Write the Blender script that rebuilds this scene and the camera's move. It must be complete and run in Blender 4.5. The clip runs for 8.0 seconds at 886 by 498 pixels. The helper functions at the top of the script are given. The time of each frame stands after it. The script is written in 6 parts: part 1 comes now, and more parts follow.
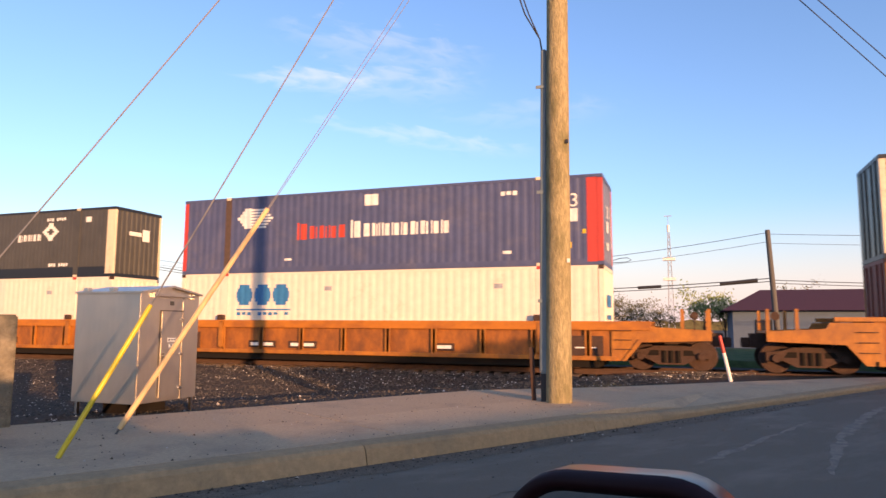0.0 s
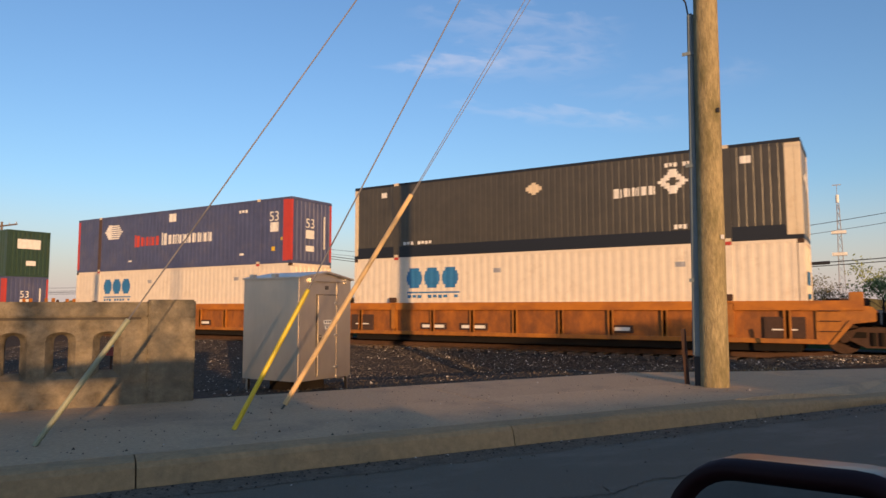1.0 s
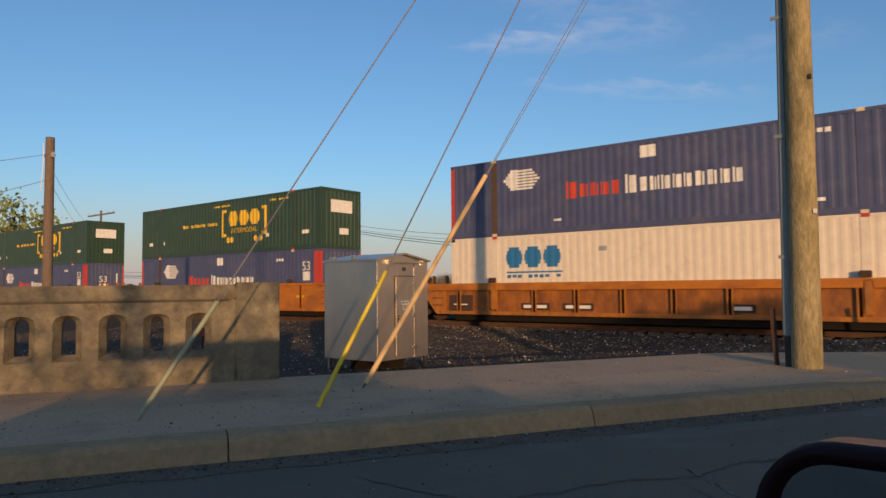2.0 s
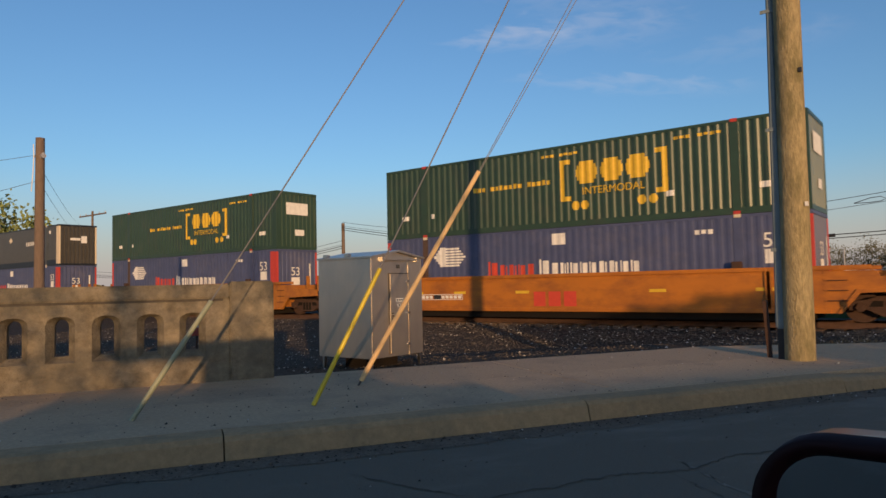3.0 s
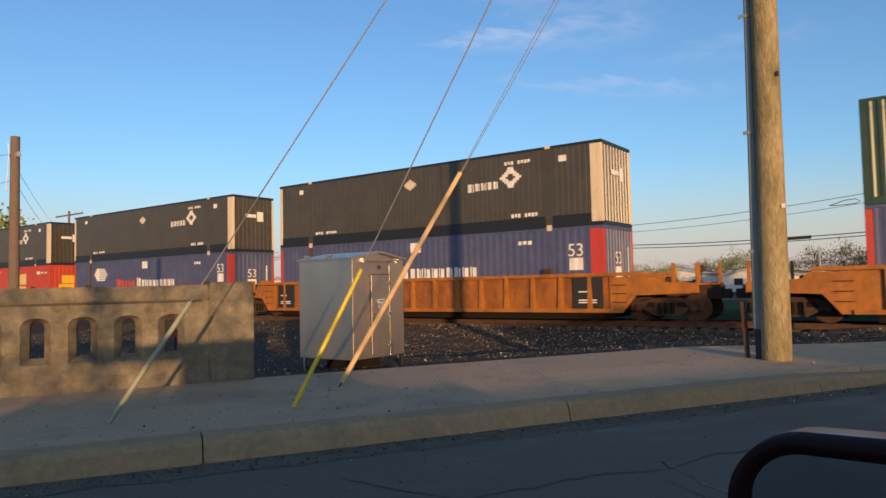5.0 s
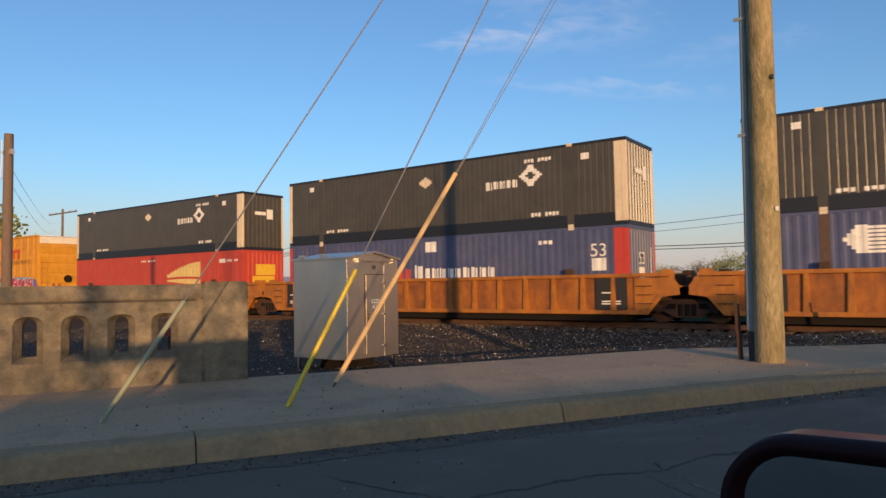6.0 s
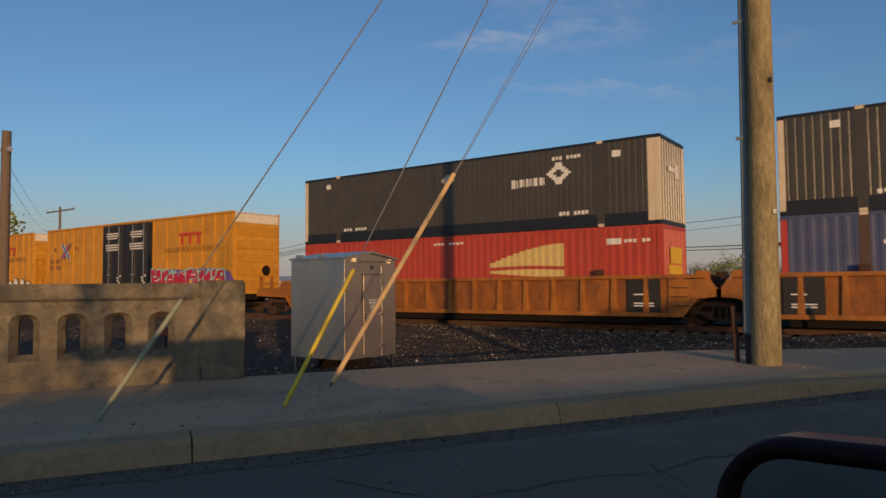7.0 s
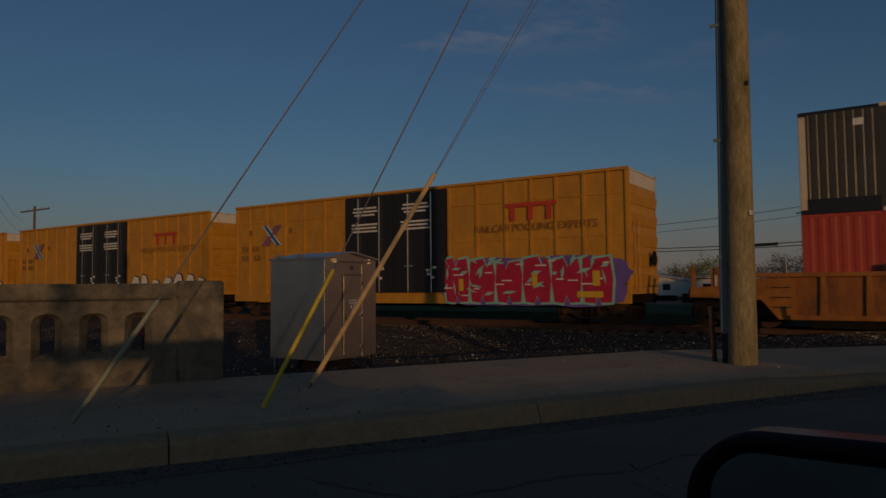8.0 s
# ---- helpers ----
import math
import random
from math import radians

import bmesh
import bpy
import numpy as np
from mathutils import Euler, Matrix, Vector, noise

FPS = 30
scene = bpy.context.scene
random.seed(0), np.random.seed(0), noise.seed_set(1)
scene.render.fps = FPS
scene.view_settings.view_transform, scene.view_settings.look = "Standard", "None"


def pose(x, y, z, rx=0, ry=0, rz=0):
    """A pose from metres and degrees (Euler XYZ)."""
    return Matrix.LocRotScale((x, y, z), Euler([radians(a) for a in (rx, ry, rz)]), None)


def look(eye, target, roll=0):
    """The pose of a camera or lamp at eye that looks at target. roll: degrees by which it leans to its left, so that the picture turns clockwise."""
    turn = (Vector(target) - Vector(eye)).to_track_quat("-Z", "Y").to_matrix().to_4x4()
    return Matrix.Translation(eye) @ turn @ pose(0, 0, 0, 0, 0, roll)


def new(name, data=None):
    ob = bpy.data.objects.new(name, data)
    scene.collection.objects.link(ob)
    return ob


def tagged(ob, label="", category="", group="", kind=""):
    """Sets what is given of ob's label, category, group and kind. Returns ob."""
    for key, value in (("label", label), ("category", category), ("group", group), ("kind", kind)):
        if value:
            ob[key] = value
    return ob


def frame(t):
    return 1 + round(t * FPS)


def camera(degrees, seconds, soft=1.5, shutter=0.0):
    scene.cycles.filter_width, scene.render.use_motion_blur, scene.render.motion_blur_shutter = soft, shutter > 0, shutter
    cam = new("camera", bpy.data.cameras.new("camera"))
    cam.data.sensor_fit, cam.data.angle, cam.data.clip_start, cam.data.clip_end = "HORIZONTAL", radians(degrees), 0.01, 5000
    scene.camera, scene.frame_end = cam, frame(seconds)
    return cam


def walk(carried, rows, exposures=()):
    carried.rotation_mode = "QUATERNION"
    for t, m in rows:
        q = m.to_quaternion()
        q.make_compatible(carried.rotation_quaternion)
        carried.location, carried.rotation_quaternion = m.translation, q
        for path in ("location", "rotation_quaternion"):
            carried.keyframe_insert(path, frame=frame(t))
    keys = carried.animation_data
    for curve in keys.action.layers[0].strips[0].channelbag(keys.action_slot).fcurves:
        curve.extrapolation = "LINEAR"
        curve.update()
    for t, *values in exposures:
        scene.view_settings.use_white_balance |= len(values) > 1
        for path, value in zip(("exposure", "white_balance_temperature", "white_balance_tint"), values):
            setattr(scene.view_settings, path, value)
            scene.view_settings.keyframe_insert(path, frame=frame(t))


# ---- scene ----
cam = camera(65.85, 8.0, soft=1.5, shutter=0.07)
EYE = (0.0, 0.0, 1.35)


def aim(yaw, pitch, roll, dx=0.0, dz=0.0):
    """Camera pose from a heading, a tilt and a lean, with a small shift of the hand to its right and up."""
    a = radians(yaw)
    return Matrix.Translation((EYE[0] + dx * math.cos(a), EYE[1] + dx * math.sin(a), EYE[2] + dz)) @ pose(0, 0, 0, 90 + pitch, 0, yaw) @ pose(0, 0, 0, 0, 0, -roll)


PATH = [
    (0.0, aim(19.77, 6.33, -0.32, 0.014, 0.000)), (0.5, aim(26.27, 5.83, -0.15, 0.006, 0.002)), (1.0, aim(31.59, 4.79, 0.11, 0.002, 0.001)),
    (1.5, aim(36.30, 3.70, 0.0, 0.0, 0.0)), (1.7, aim(37.47, 3.41, 0.08)), (2.3, aim(38.0, 3.0, 0.75)), (3.0, aim(37.40, 2.92, 1.27, -0.002)),
    (3.5, aim(36.64, 2.94, 1.46, -0.002)), (4.0, aim(36.11, 2.94, 1.53, -0.002)), (4.5, aim(36.03, 2.95, 1.40)),
    (6.0, aim(35.43, 3.00, 0.94)), (6.5, aim(35.34, 2.99, 0.75)), (7.0, aim(35.25, 3.04, 0.55)),
    (7.5, aim(35.10, 3.15, 0.48, 0.001, -0.001)), (8.0, aim(33.65, 3.08, 0.55, 0.007, -0.004))]
EXPOSURE = [(0.0, 1.59, 7550, 33), (0.5, 1.19, 7450, 27), (1.0, 0.89, 7300, 21), (1.5, 0.68, 7100, 18), (3.0, 0.51, 6850, 16), (3.5, 0.70, 6900, 17), (4.5, 0.87, 6900, 17), (6.5, 0.73, 6800, 17), (7.0, 0.14, 6850, 17), (7.5, -0.58, 6900, 17), (8.0, -1.57, 6900, 17)]
walk(cam, PATH, EXPOSURE)

# ---- world and sun ----
SUN_AZ = math.atan2(0.763, -0.646)
SUN_EL = radians(5.5)
HAZE = (0.82, 0.18, (2.25, 2.05, 2.1))
world = bpy.data.worlds.new("sky")
scene.world = world
world.use_nodes = True
wt = world.node_tree
wt.nodes.clear()
w_out = wt.nodes.new("ShaderNodeOutputWorld")
w_bg = wt.nodes.new("ShaderNodeBackground")
w_sky = wt.nodes.new("ShaderNodeTexSky")
w_sky.sky_type = "NISHITA"
w_sky.sun_disc = False
w_sky.sun_elevation = radians(6.5)
w_sky.sun_rotation = SUN_AZ
w_sky.air_density, w_sky.dust_density, w_sky.ozone_density = 1.0, 1.0, 3.5
w_bg.inputs["Strength"].default_value = 0.15
w_tc = wt.nodes.new("ShaderNodeTexCoord")


def sky_math(op, a, b=0.0):
    n = wt.nodes.new("ShaderNodeMath")
    n.operation = op
    for k, v in ((0, a), (1, b)):
        if isinstance(v, (int, float)):
            n.inputs[k].default_value = v
        else:
            wt.links.new(v, n.inputs[k])
    return n.outputs["Value"]


def sky_along(axis):
    n = wt.nodes.new("ShaderNodeVectorMath")
    n.operation = "DOT_PRODUCT"
    n.inputs[1].default_value = axis
    wt.links.new(w_tc.outputs["Generated"], n.inputs[0])
    return n.outputs["Value"]


def sky_mix(factor, base, colour):
    n = wt.nodes.new("ShaderNodeMix")
    n.data_type = "RGBA"
    n.inputs["B"].default_value = (*colour, 1)
    wt.links.new(factor, n.inputs["Factor"])
    wt.links.new(base, n.inputs["A"])
    return n.outputs["Result"]


def sky_range(value, lo, hi, top):
    n = wt.nodes.new("ShaderNodeMapRange")
    n.interpolation_type = "SMOOTHSTEP"
    n.inputs["From Min"].default_value, n.inputs["From Max"].default_value = lo, hi
    n.inputs["To Max"].default_value = top
    wt.links.new(value, n.inputs["Value"])
    return n.outputs["Result"]


def cirrus(centre, along, length, thick, gain):
    """Amount of a thin streak of cloud, frayed along its length."""
    c, a = Vector(centre).normalized(), Vector(along).normalized()
    b = c.cross(a).normalized()
    u = sky_math("SUBTRACT", sky_along(a), c.dot(a))
    v = sky_math("SUBTRACT", sky_along(b), c.dot(b))
    joined = wt.nodes.new("ShaderNodeCombineXYZ")
    wt.links.new(sky_math("MULTIPLY", u, 16.0), joined.inputs["X"])
    wt.links.new(sky_math("MULTIPLY", v, 52.0), joined.inputs["Y"])
    n = wt.nodes.new("ShaderNodeTexNoise")
    n.inputs["Scale"].default_value = 1.1
    n.inputs["Detail"].default_value = 7.0
    n.inputs["Distortion"].default_value = 0.5
    wt.links.new(joined.outputs["Vector"], n.inputs["Vector"])
    bend = sky_math("MULTIPLY", sky_math("SUBTRACT", n.outputs["Fac"], 0.5), thick * 3.0)
    q = sky_math("POWER", sky_math("DIVIDE", sky_math("ABSOLUTE", sky_math("ADD", v, bend)), thick), 2.0)
    p = sky_math("POWER", sky_math("DIVIDE", sky_math("ABSOLUTE", u), length), 2.0)
    body = sky_math("SUBTRACT", 1.0, sky_math("ADD", p, q))
    front = sky_along(c)
    return sky_math("MULTIPLY", sky_math("MULTIPLY", sky_range(body, 0.0, 1.0, gain), sky_range(n.outputs["Fac"], 0.30, 0.68, 1.0)), sky_range(front, 0.5, 0.6, 1.0))


# pale warm haze low over the horizon, then a few streaks of cirrus
w_up = sky_along((0, 0, 1))
w_haze = sky_math("SUBTRACT", HAZE[0], sky_range(w_up, -0.02, HAZE[1], HAZE[0]))
w_sat = wt.nodes.new("ShaderNodeHueSaturation")
w_sat.inputs["Saturation"].default_value = 1.03
wt.links.new(w_sky.outputs["Color"], w_sat.inputs["Color"])
w_col = sky_mix(w_haze, w_sat.outputs["Color"], HAZE[2])
for streak in (((-0.490, 0.803, 0.338), (0.86, 0.51, -0.01), 0.12, 0.018, 0.24), ((-0.40, 0.852, 0.342), (0.86, 0.51, 0.0), 0.16, 0.030, 0.16),
               ((-0.36, 0.892, 0.268), (0.90, 0.42, -0.12), 0.19, 0.016, 0.16), ((-0.395, 0.832, 0.385), (0.88, 0.47, -0.12), 0.17, 0.034, 0.14),
               ((-0.21, 0.93, 0.30), (0.95, 0.28, 0.05), 0.15, 0.024, 0.08)):
    w_col = sky_mix(cirrus(*streak), w_col, (3.1, 3.1, 3.3))
wt.links.new(w_col, w_bg.inputs["Color"])
wt.links.new(w_bg.outputs["Background"], w_out.inputs["Surface"])

sun_data = bpy.data.lights.new("sun", "SUN")
sun_data.energy = 2.65
sun_data.angle = radians(0.6)
sun_data.color = (1.0, 0.62, 0.29)
sun = new("sun", sun_data)
sun.matrix_world = look((40 * math.sin(SUN_AZ), 40 * math.cos(SUN_AZ), 40 * math.tan(SUN_EL)), (0, 0, 0))


# ---- materials ----
def mat(name, base, rough=0.7, metal=0.0, vary=0.18, scale=6.0, bump=0.0, bscale=60.0, dark=None, dscale=1.2, damount=0.5, stretch=(1, 1, 1), rnd=0.0, coat=0.0, dmin=0.5, dmax=0.72, gloss=0.5):
    """A surface with fine grain, large stains of a second colour and fine relief, in object space."""
    m = bpy.data.materials.new(name)
    m.use_nodes = True
    nt = m.node_tree
    b = nt.nodes["Principled BSDF"]
    b.inputs["Roughness"].default_value = rough
    b.inputs["Metallic"].default_value = metal
    b.inputs["Coat Weight"].default_value = coat
    b.inputs["Specular IOR Level"].default_value = gloss
    tc = nt.nodes.new("ShaderNodeTexCoord")
    mp = nt.nodes.new("ShaderNodeMapping")
    mp.inputs["Scale"].default_value = stretch
    nt.links.new(tc.outputs["Object"], mp.inputs["Vector"])
    n1 = nt.nodes.new("ShaderNodeTexNoise")
    n1.inputs["Scale"].default_value = scale
    n1.inputs["Detail"].default_value = 6
    n1.inputs["Roughness"].default_value = 0.65
    nt.links.new(mp.outputs["Vector"], n1.inputs["Vector"])
    hv = nt.nodes.new("ShaderNodeHueSaturation")
    hv.inputs["Color"].default_value = (*base, 1)
    mr = nt.nodes.new("ShaderNodeMapRange")
    mr.inputs["From Min"].default_value, mr.inputs["From Max"].default_value = 0.25, 0.75
    mr.inputs["To Min"].default_value, mr.inputs["To Max"].default_value = 1 - vary, 1 + vary
    nt.links.new(n1.outputs["Fac"], mr.inputs["Value"])
    value = mr.outputs["Result"]
    if rnd:
        oi = nt.nodes.new("ShaderNodeObjectInfo")
        ra = nt.nodes.new("ShaderNodeMapRange")
        ra.inputs["To Min"].default_value, ra.inputs["To Max"].default_value = 1 - rnd, 1 + rnd
        mu = nt.nodes.new("ShaderNodeMath")
        mu.operation = "MULTIPLY"
        nt.links.new(oi.outputs["Random"], ra.inputs["Value"])
        nt.links.new(ra.outputs["Result"], mu.inputs[0])
        nt.links.new(value, mu.inputs[1])
        value = mu.outputs["Value"]
    nt.links.new(value, hv.inputs["Value"])
    col = hv.outputs["Color"]
    if dark is not None:
        n2 = nt.nodes.new("ShaderNodeTexNoise")
        n2.inputs["Scale"].default_value = dscale
        n2.inputs["Detail"].default_value = 8
        n2.inputs["Roughness"].default_value = 0.7
        nt.links.new(mp.outputs["Vector"], n2.inputs["Vector"])
        r2 = nt.nodes.new("ShaderNodeMapRange")
        r2.inputs["From Min"].default_value, r2.inputs["From Max"].default_value = dmin, dmax
        r2.inputs["To Max"].default_value = damount
        nt.links.new(n2.outputs["Fac"], r2.inputs["Value"])
        mx = nt.nodes.new("ShaderNodeMix")
        mx.data_type = "RGBA"
        mx.inputs["B"].default_value = (*dark, 1)
        nt.links.new(r2.outputs["Result"], mx.inputs["Factor"])
        nt.links.new(col, mx.inputs["A"])
        col = mx.outputs["Result"]
    nt.links.new(col, b.inputs["Base Color"])
    if bump:
        n3 = nt.nodes.new("ShaderNodeTexNoise")
        n3.inputs["Scale"].default_value = bscale
        n3.inputs["Detail"].default_value = 5
        nt.links.new(mp.outputs["Vector"], n3.inputs["Vector"])
        bp = nt.nodes.new("ShaderNodeBump")
        bp.inputs["Strength"].default_value = bump
        bp.inputs["Distance"].default_value = 0.02
        nt.links.new(n3.outputs["Fac"], bp.inputs["Height"])
        nt.links.new(bp.outputs["Normal"], b.inputs["Normal"])
    return m


def plain(name, base, rough=0.6, metal=0.0, **kw):
    return mat(name, base, rough, metal, vary=0.10, scale=9.0, **kw)


ASPHALT = mat("asphalt", (0.145, 0.119, 0.082), 0.85, vary=0.3, scale=90, bump=0.5, bscale=140, dark=(0.24, 0.205, 0.155), dscale=0.75, damount=0.75, stretch=(0.55, 1.4, 1))
PATCH = mat("gutter_dirt", (0.175, 0.142, 0.105), 0.95, vary=0.5, scale=40, bump=0.8, bscale=70, dark=(0.07, 0.06, 0.048), dscale=5, damount=0.8, gloss=0.2)
TAR = mat("tar_crack", (0.108, 0.092, 0.068), 0.9, vary=0.5, scale=20, gloss=0.2)
WORN = mat("worn_patch", (0.25, 0.205, 0.15), 0.9, vary=0.35, scale=30, dark=(0.15, 0.125, 0.095), dscale=6, damount=0.9, dmin=0.42, dmax=0.6)
GRASS = mat("verge_grass", (0.055, 0.085, 0.028), 0.95, vary=0.5, scale=1.5, bump=1.0, bscale=14, dark=(0.11, 0.10, 0.05), dscale=0.4, damount=0.7, gloss=0.1)
CONCRETE = mat("sidewalk_concrete", (0.47, 0.33, 0.195), 0.9, vary=0.2, scale=25, bump=0.4, bscale=90, dark=(0.18, 0.145, 0.105), dscale=0.8, damount=0.6, rnd=0.06)
KERB = mat("kerb_concrete", (0.385, 0.25, 0.125), 0.9, vary=0.22, scale=18, bump=0.4, bscale=60, dark=(0.19, 0.15, 0.09), dscale=1.6, damount=0.7, rnd=0.05)
WALLC = mat("weathered_concrete", (0.200, 0.166, 0.112), 0.92, vary=0.55, scale=6.0, bump=0.8, bscale=40, dark=(0.115, 0.105, 0.080), dscale=1.7, damount=0.85, dmin=0.46, dmax=0.66, gloss=0.2)
GROOVE_SHADE = mat("groove_shade_line", (0.08, 0.066, 0.05), 0.95, vary=0.3)
YELLOW_LINE = mat("road_paint", (0.42, 0.30, 0.07), 0.8, vary=0.3, scale=30, dark=(0.09, 0.09, 0.09), dscale=5, damount=0.8)
GROUND = mat("dirt_ground", (0.12, 0.105, 0.085), 0.98, vary=0.35, scale=3, bump=0.7, bscale=20, dark=(0.065, 0.085, 0.035), dscale=0.15, damount=0.8, gloss=0.1)
BALLAST = mat("ballast_bed", (0.075, 0.061, 0.047), 0.98, vary=0.6, scale=16, bump=1.0, bscale=24, dark=(0.06, 0.052, 0.046), dscale=0.7, damount=0.7, gloss=0.1)
STONE = mat("ballast_stone", (0.15, 0.135, 0.12), 0.95, vary=0.6, scale=11)
_nt = STONE.node_tree
_geo = _nt.nodes.new("ShaderNodeNewGeometry")
_ramp = _nt.nodes.new("ShaderNodeValToRGB")
_ramp.color_ramp.elements[0].color = (0.028, 0.023, 0.018, 1)
_ramp.color_ramp.elements[1].color = (0.62, 0.58, 0.50, 1)
_e = _ramp.color_ramp.elements.new(0.55)
_e.color = (0.062, 0.05, 0.038, 1)
_e = _ramp.color_ramp.elements.new(0.93)
_e.color = (0.12, 0.098, 0.075, 1)
_nt.links.new(_geo.outputs["Random Per Island"], _ramp.inputs["Fac"])
_nt.links.new(_ramp.outputs["Color"], _nt.nodes["Principled BSDF"].inputs["Base Color"])
RAIL = mat("rail_steel", (0.075, 0.038, 0.024), 0.9, 0.0, vary=0.3)
TIE = mat("tie_wood", (0.10, 0.065, 0.045), 0.95, vary=0.3, bump=0.5)
POLEWOOD = mat("pole_wood", (0.30, 0.24, 0.125), 0.9, vary=0.4, scale=6, bump=1.0, bscale=12, dark=(0.12, 0.105, 0.045), dscale=1.1, damount=0.85, stretch=(4, 4, 1.3), dmin=0.46, dmax=0.66)
DARKWOOD = mat("dark_pole_wood", (0.16, 0.115, 0.085), 0.9, vary=0.25, scale=9, bump=0.5, stretch=(5, 5, 0.6))
CONDUIT = plain("conduit_grey", (0.17, 0.21, 0.22), 0.55)
BLACK = plain("black_rubber", (0.02, 0.02, 0.022), 0.6)
STEEL = plain("galvanised_wire", (0.07, 0.068, 0.066), 0.7, 0.0)
GUYSTEEL = plain("weathered_guy_strand", (0.17, 0.165, 0.16), 0.6, 0.0)
CABINET = mat("cabinet_aluminium", (0.60, 0.545, 0.465), 0.42, 0.93, vary=0.07, scale=5, dark=(0.50, 0.46, 0.40), dscale=2.0, damount=0.35, stretch=(1, 1, 0.3))
CABDARK = plain("cabinet_base", (0.10, 0.085, 0.07), 0.9)
CHROME = plain("bolt_metal", (0.6, 0.58, 0.54), 0.3, 1.0)
GUARD_Y = mat("yellow_plastic", (0.62, 0.47, 0.02), 0.5, vary=0.1, dark=(0.4, 0.33, 0.08), dscale=3)
GUARD_W = mat("bare_wood_guard", (0.62, 0.42, 0.2), 0.8, vary=0.15, scale=10, stretch=(1, 1, 0.2))
GUARD_G = mat("faded_plastic", (0.27, 0.29, 0.19), 0.6, vary=0.12)
WHITE = mat("white_paint", (0.72, 0.70, 0.64), 0.6, vary=0.08, dark=(0.45, 0.4, 0.33), dscale=2, damount=0.4)
MARKW = mat("white_marking", (0.74, 0.72, 0.66), 0.6, vary=0.1, dark=(0.4, 0.38, 0.35), dscale=4, damount=0.4)
MARKR = mat("red_marking", (0.55, 0.06, 0.03), 0.6, vary=0.12)
MARKY = mat("yellow_marking", (0.66, 0.42, 0.03), 0.6, vary=0.12)
PALEY = mat("pale_yellow_marking", (0.62, 0.47, 0.17), 0.6, vary=0.15)
MARKB = mat("blue_marking", (0.02, 0.16, 0.36), 0.6, vary=0.12)
MARKK = plain("black_marking", (0.02, 0.02, 0.02), 0.7)
NAVY = mat("blue_container_paint", (0.066, 0.08, 0.158), 0.5, vary=0.16, scale=2, dark=(0.13, 0.125, 0.165), dscale=0.9, damount=0.6)
CREAM = mat("white_container_paint", (0.70, 0.62, 0.50), 0.55, vary=0.08, scale=3, dark=(0.42, 0.3, 0.2), dscale=1.2, damount=0.4, dmin=0.56)
GREEN = mat("green_container_paint", (0.028, 0.058, 0.034), 0.38, vary=0.15, scale=2, dark=(0.06, 0.065, 0.045), dscale=0.9, damount=0.5)
CHAR = mat("charcoal_container_paint", (0.060, 0.053, 0.039), 0.34, vary=0.2, scale=2, dark=(0.074, 0.066, 0.05), dscale=0.8, damount=0.6)
CHARD = plain("charcoal_frame_paint", (0.014, 0.016, 0.02), 0.45)
REDC = mat("red_container_paint", (0.44, 0.058, 0.032), 0.5, vary=0.12, scale=2, dark=(0.38, 0.07, 0.05), dscale=1.0, damount=0.6)
BROWNC = mat("brown_container_paint", (0.22, 0.05, 0.03), 0.6, vary=0.15)
POSTR = plain("red_post_paint", (0.47, 0.05, 0.035), 0.55)
POSTC = mat("cream_post_paint", (0.66, 0.56, 0.40), 0.55, vary=0.1, dark=(0.4, 0.28, 0.16), dscale=3, damount=0.5)
ORANGE = mat("weathered_orange_paint", (0.37, 0.135, 0.016), 0.6, vary=0.25, scale=5, dark=(0.19, 0.068, 0.02), dscale=1.5, damount=0.85, stretch=(1, 1, 0.7), dmin=0.45, dmax=0.68)
ORANGE_D = mat("rusty_orange_sheet", (0.32, 0.105, 0.014), 0.65, vary=0.35, scale=4, dark=(0.11, 0.040, 0.015), dscale=1.3, damount=0.9, stretch=(1, 1, 0.5), dmin=0.43, dmax=0.66)
ORANGE_B = mat("bright_orange_paint", (0.43, 0.145, 0.012), 0.55, vary=0.12, scale=3, dark=(0.20, 0.065, 0.016), dscale=1.0, damount=0.9, stretch=(0.6, 1, 1.3), dmin=0.46, dmax=0.7)
RUST = mat("rusty_steel", (0.058, 0.029, 0.018), 0.9, vary=0.35, scale=8, dark=(0.04, 0.025, 0.02), dscale=2, damount=0.7)
UNDER = plain("underframe_black", (0.014, 0.011, 0.009), 0.9, gloss=0.15)
BOXY = mat("yellow_boxcar_paint", (0.56, 0.265, 0.025), 0.55, vary=0.18, scale=3, dark=(0.36, 0.17, 0.04), dscale=0.8, damount=0.6, stretch=(1, 1, 0.5))
BOXW = mat("white_roof_end", (0.7, 0.64, 0.52), 0.6, vary=0.1, dark=(0.45, 0.38, 0.3), dscale=2, damount=0.5)
FADED = plain("faded_stencil", (0.30, 0.14, 0.03), 0.7)
OLDPOST = mat("rusty_post_paint", (0.085, 0.052, 0.034), 0.7, vary=0.3, scale=6)
BOXK = plain("black_door_paint", (0.018, 0.018, 0.02), 0.5)
GRAF_R = mat("spray_red", (0.46, 0.02, 0.06), 0.5, vary=0.2, scale=3)
GRAF_T = mat("spray_teal", (0.25, 0.55, 0.5), 0.5, vary=0.2, scale=3)
GRAF_P = mat("spray_purple", (0.16, 0.10, 0.36), 0.5, vary=0.25, scale=3)
CARRED = plain("dark_red_car_paint", (0.055, 0.0035, 0.005), 0.32, coat=0.1)
# the car red again for the mirror rim, with its shade put into the colour
RIM_SHADED = plain("shaded_red_rim", (0.016, 0.002, 0.004), 0.6, gloss=0.25)
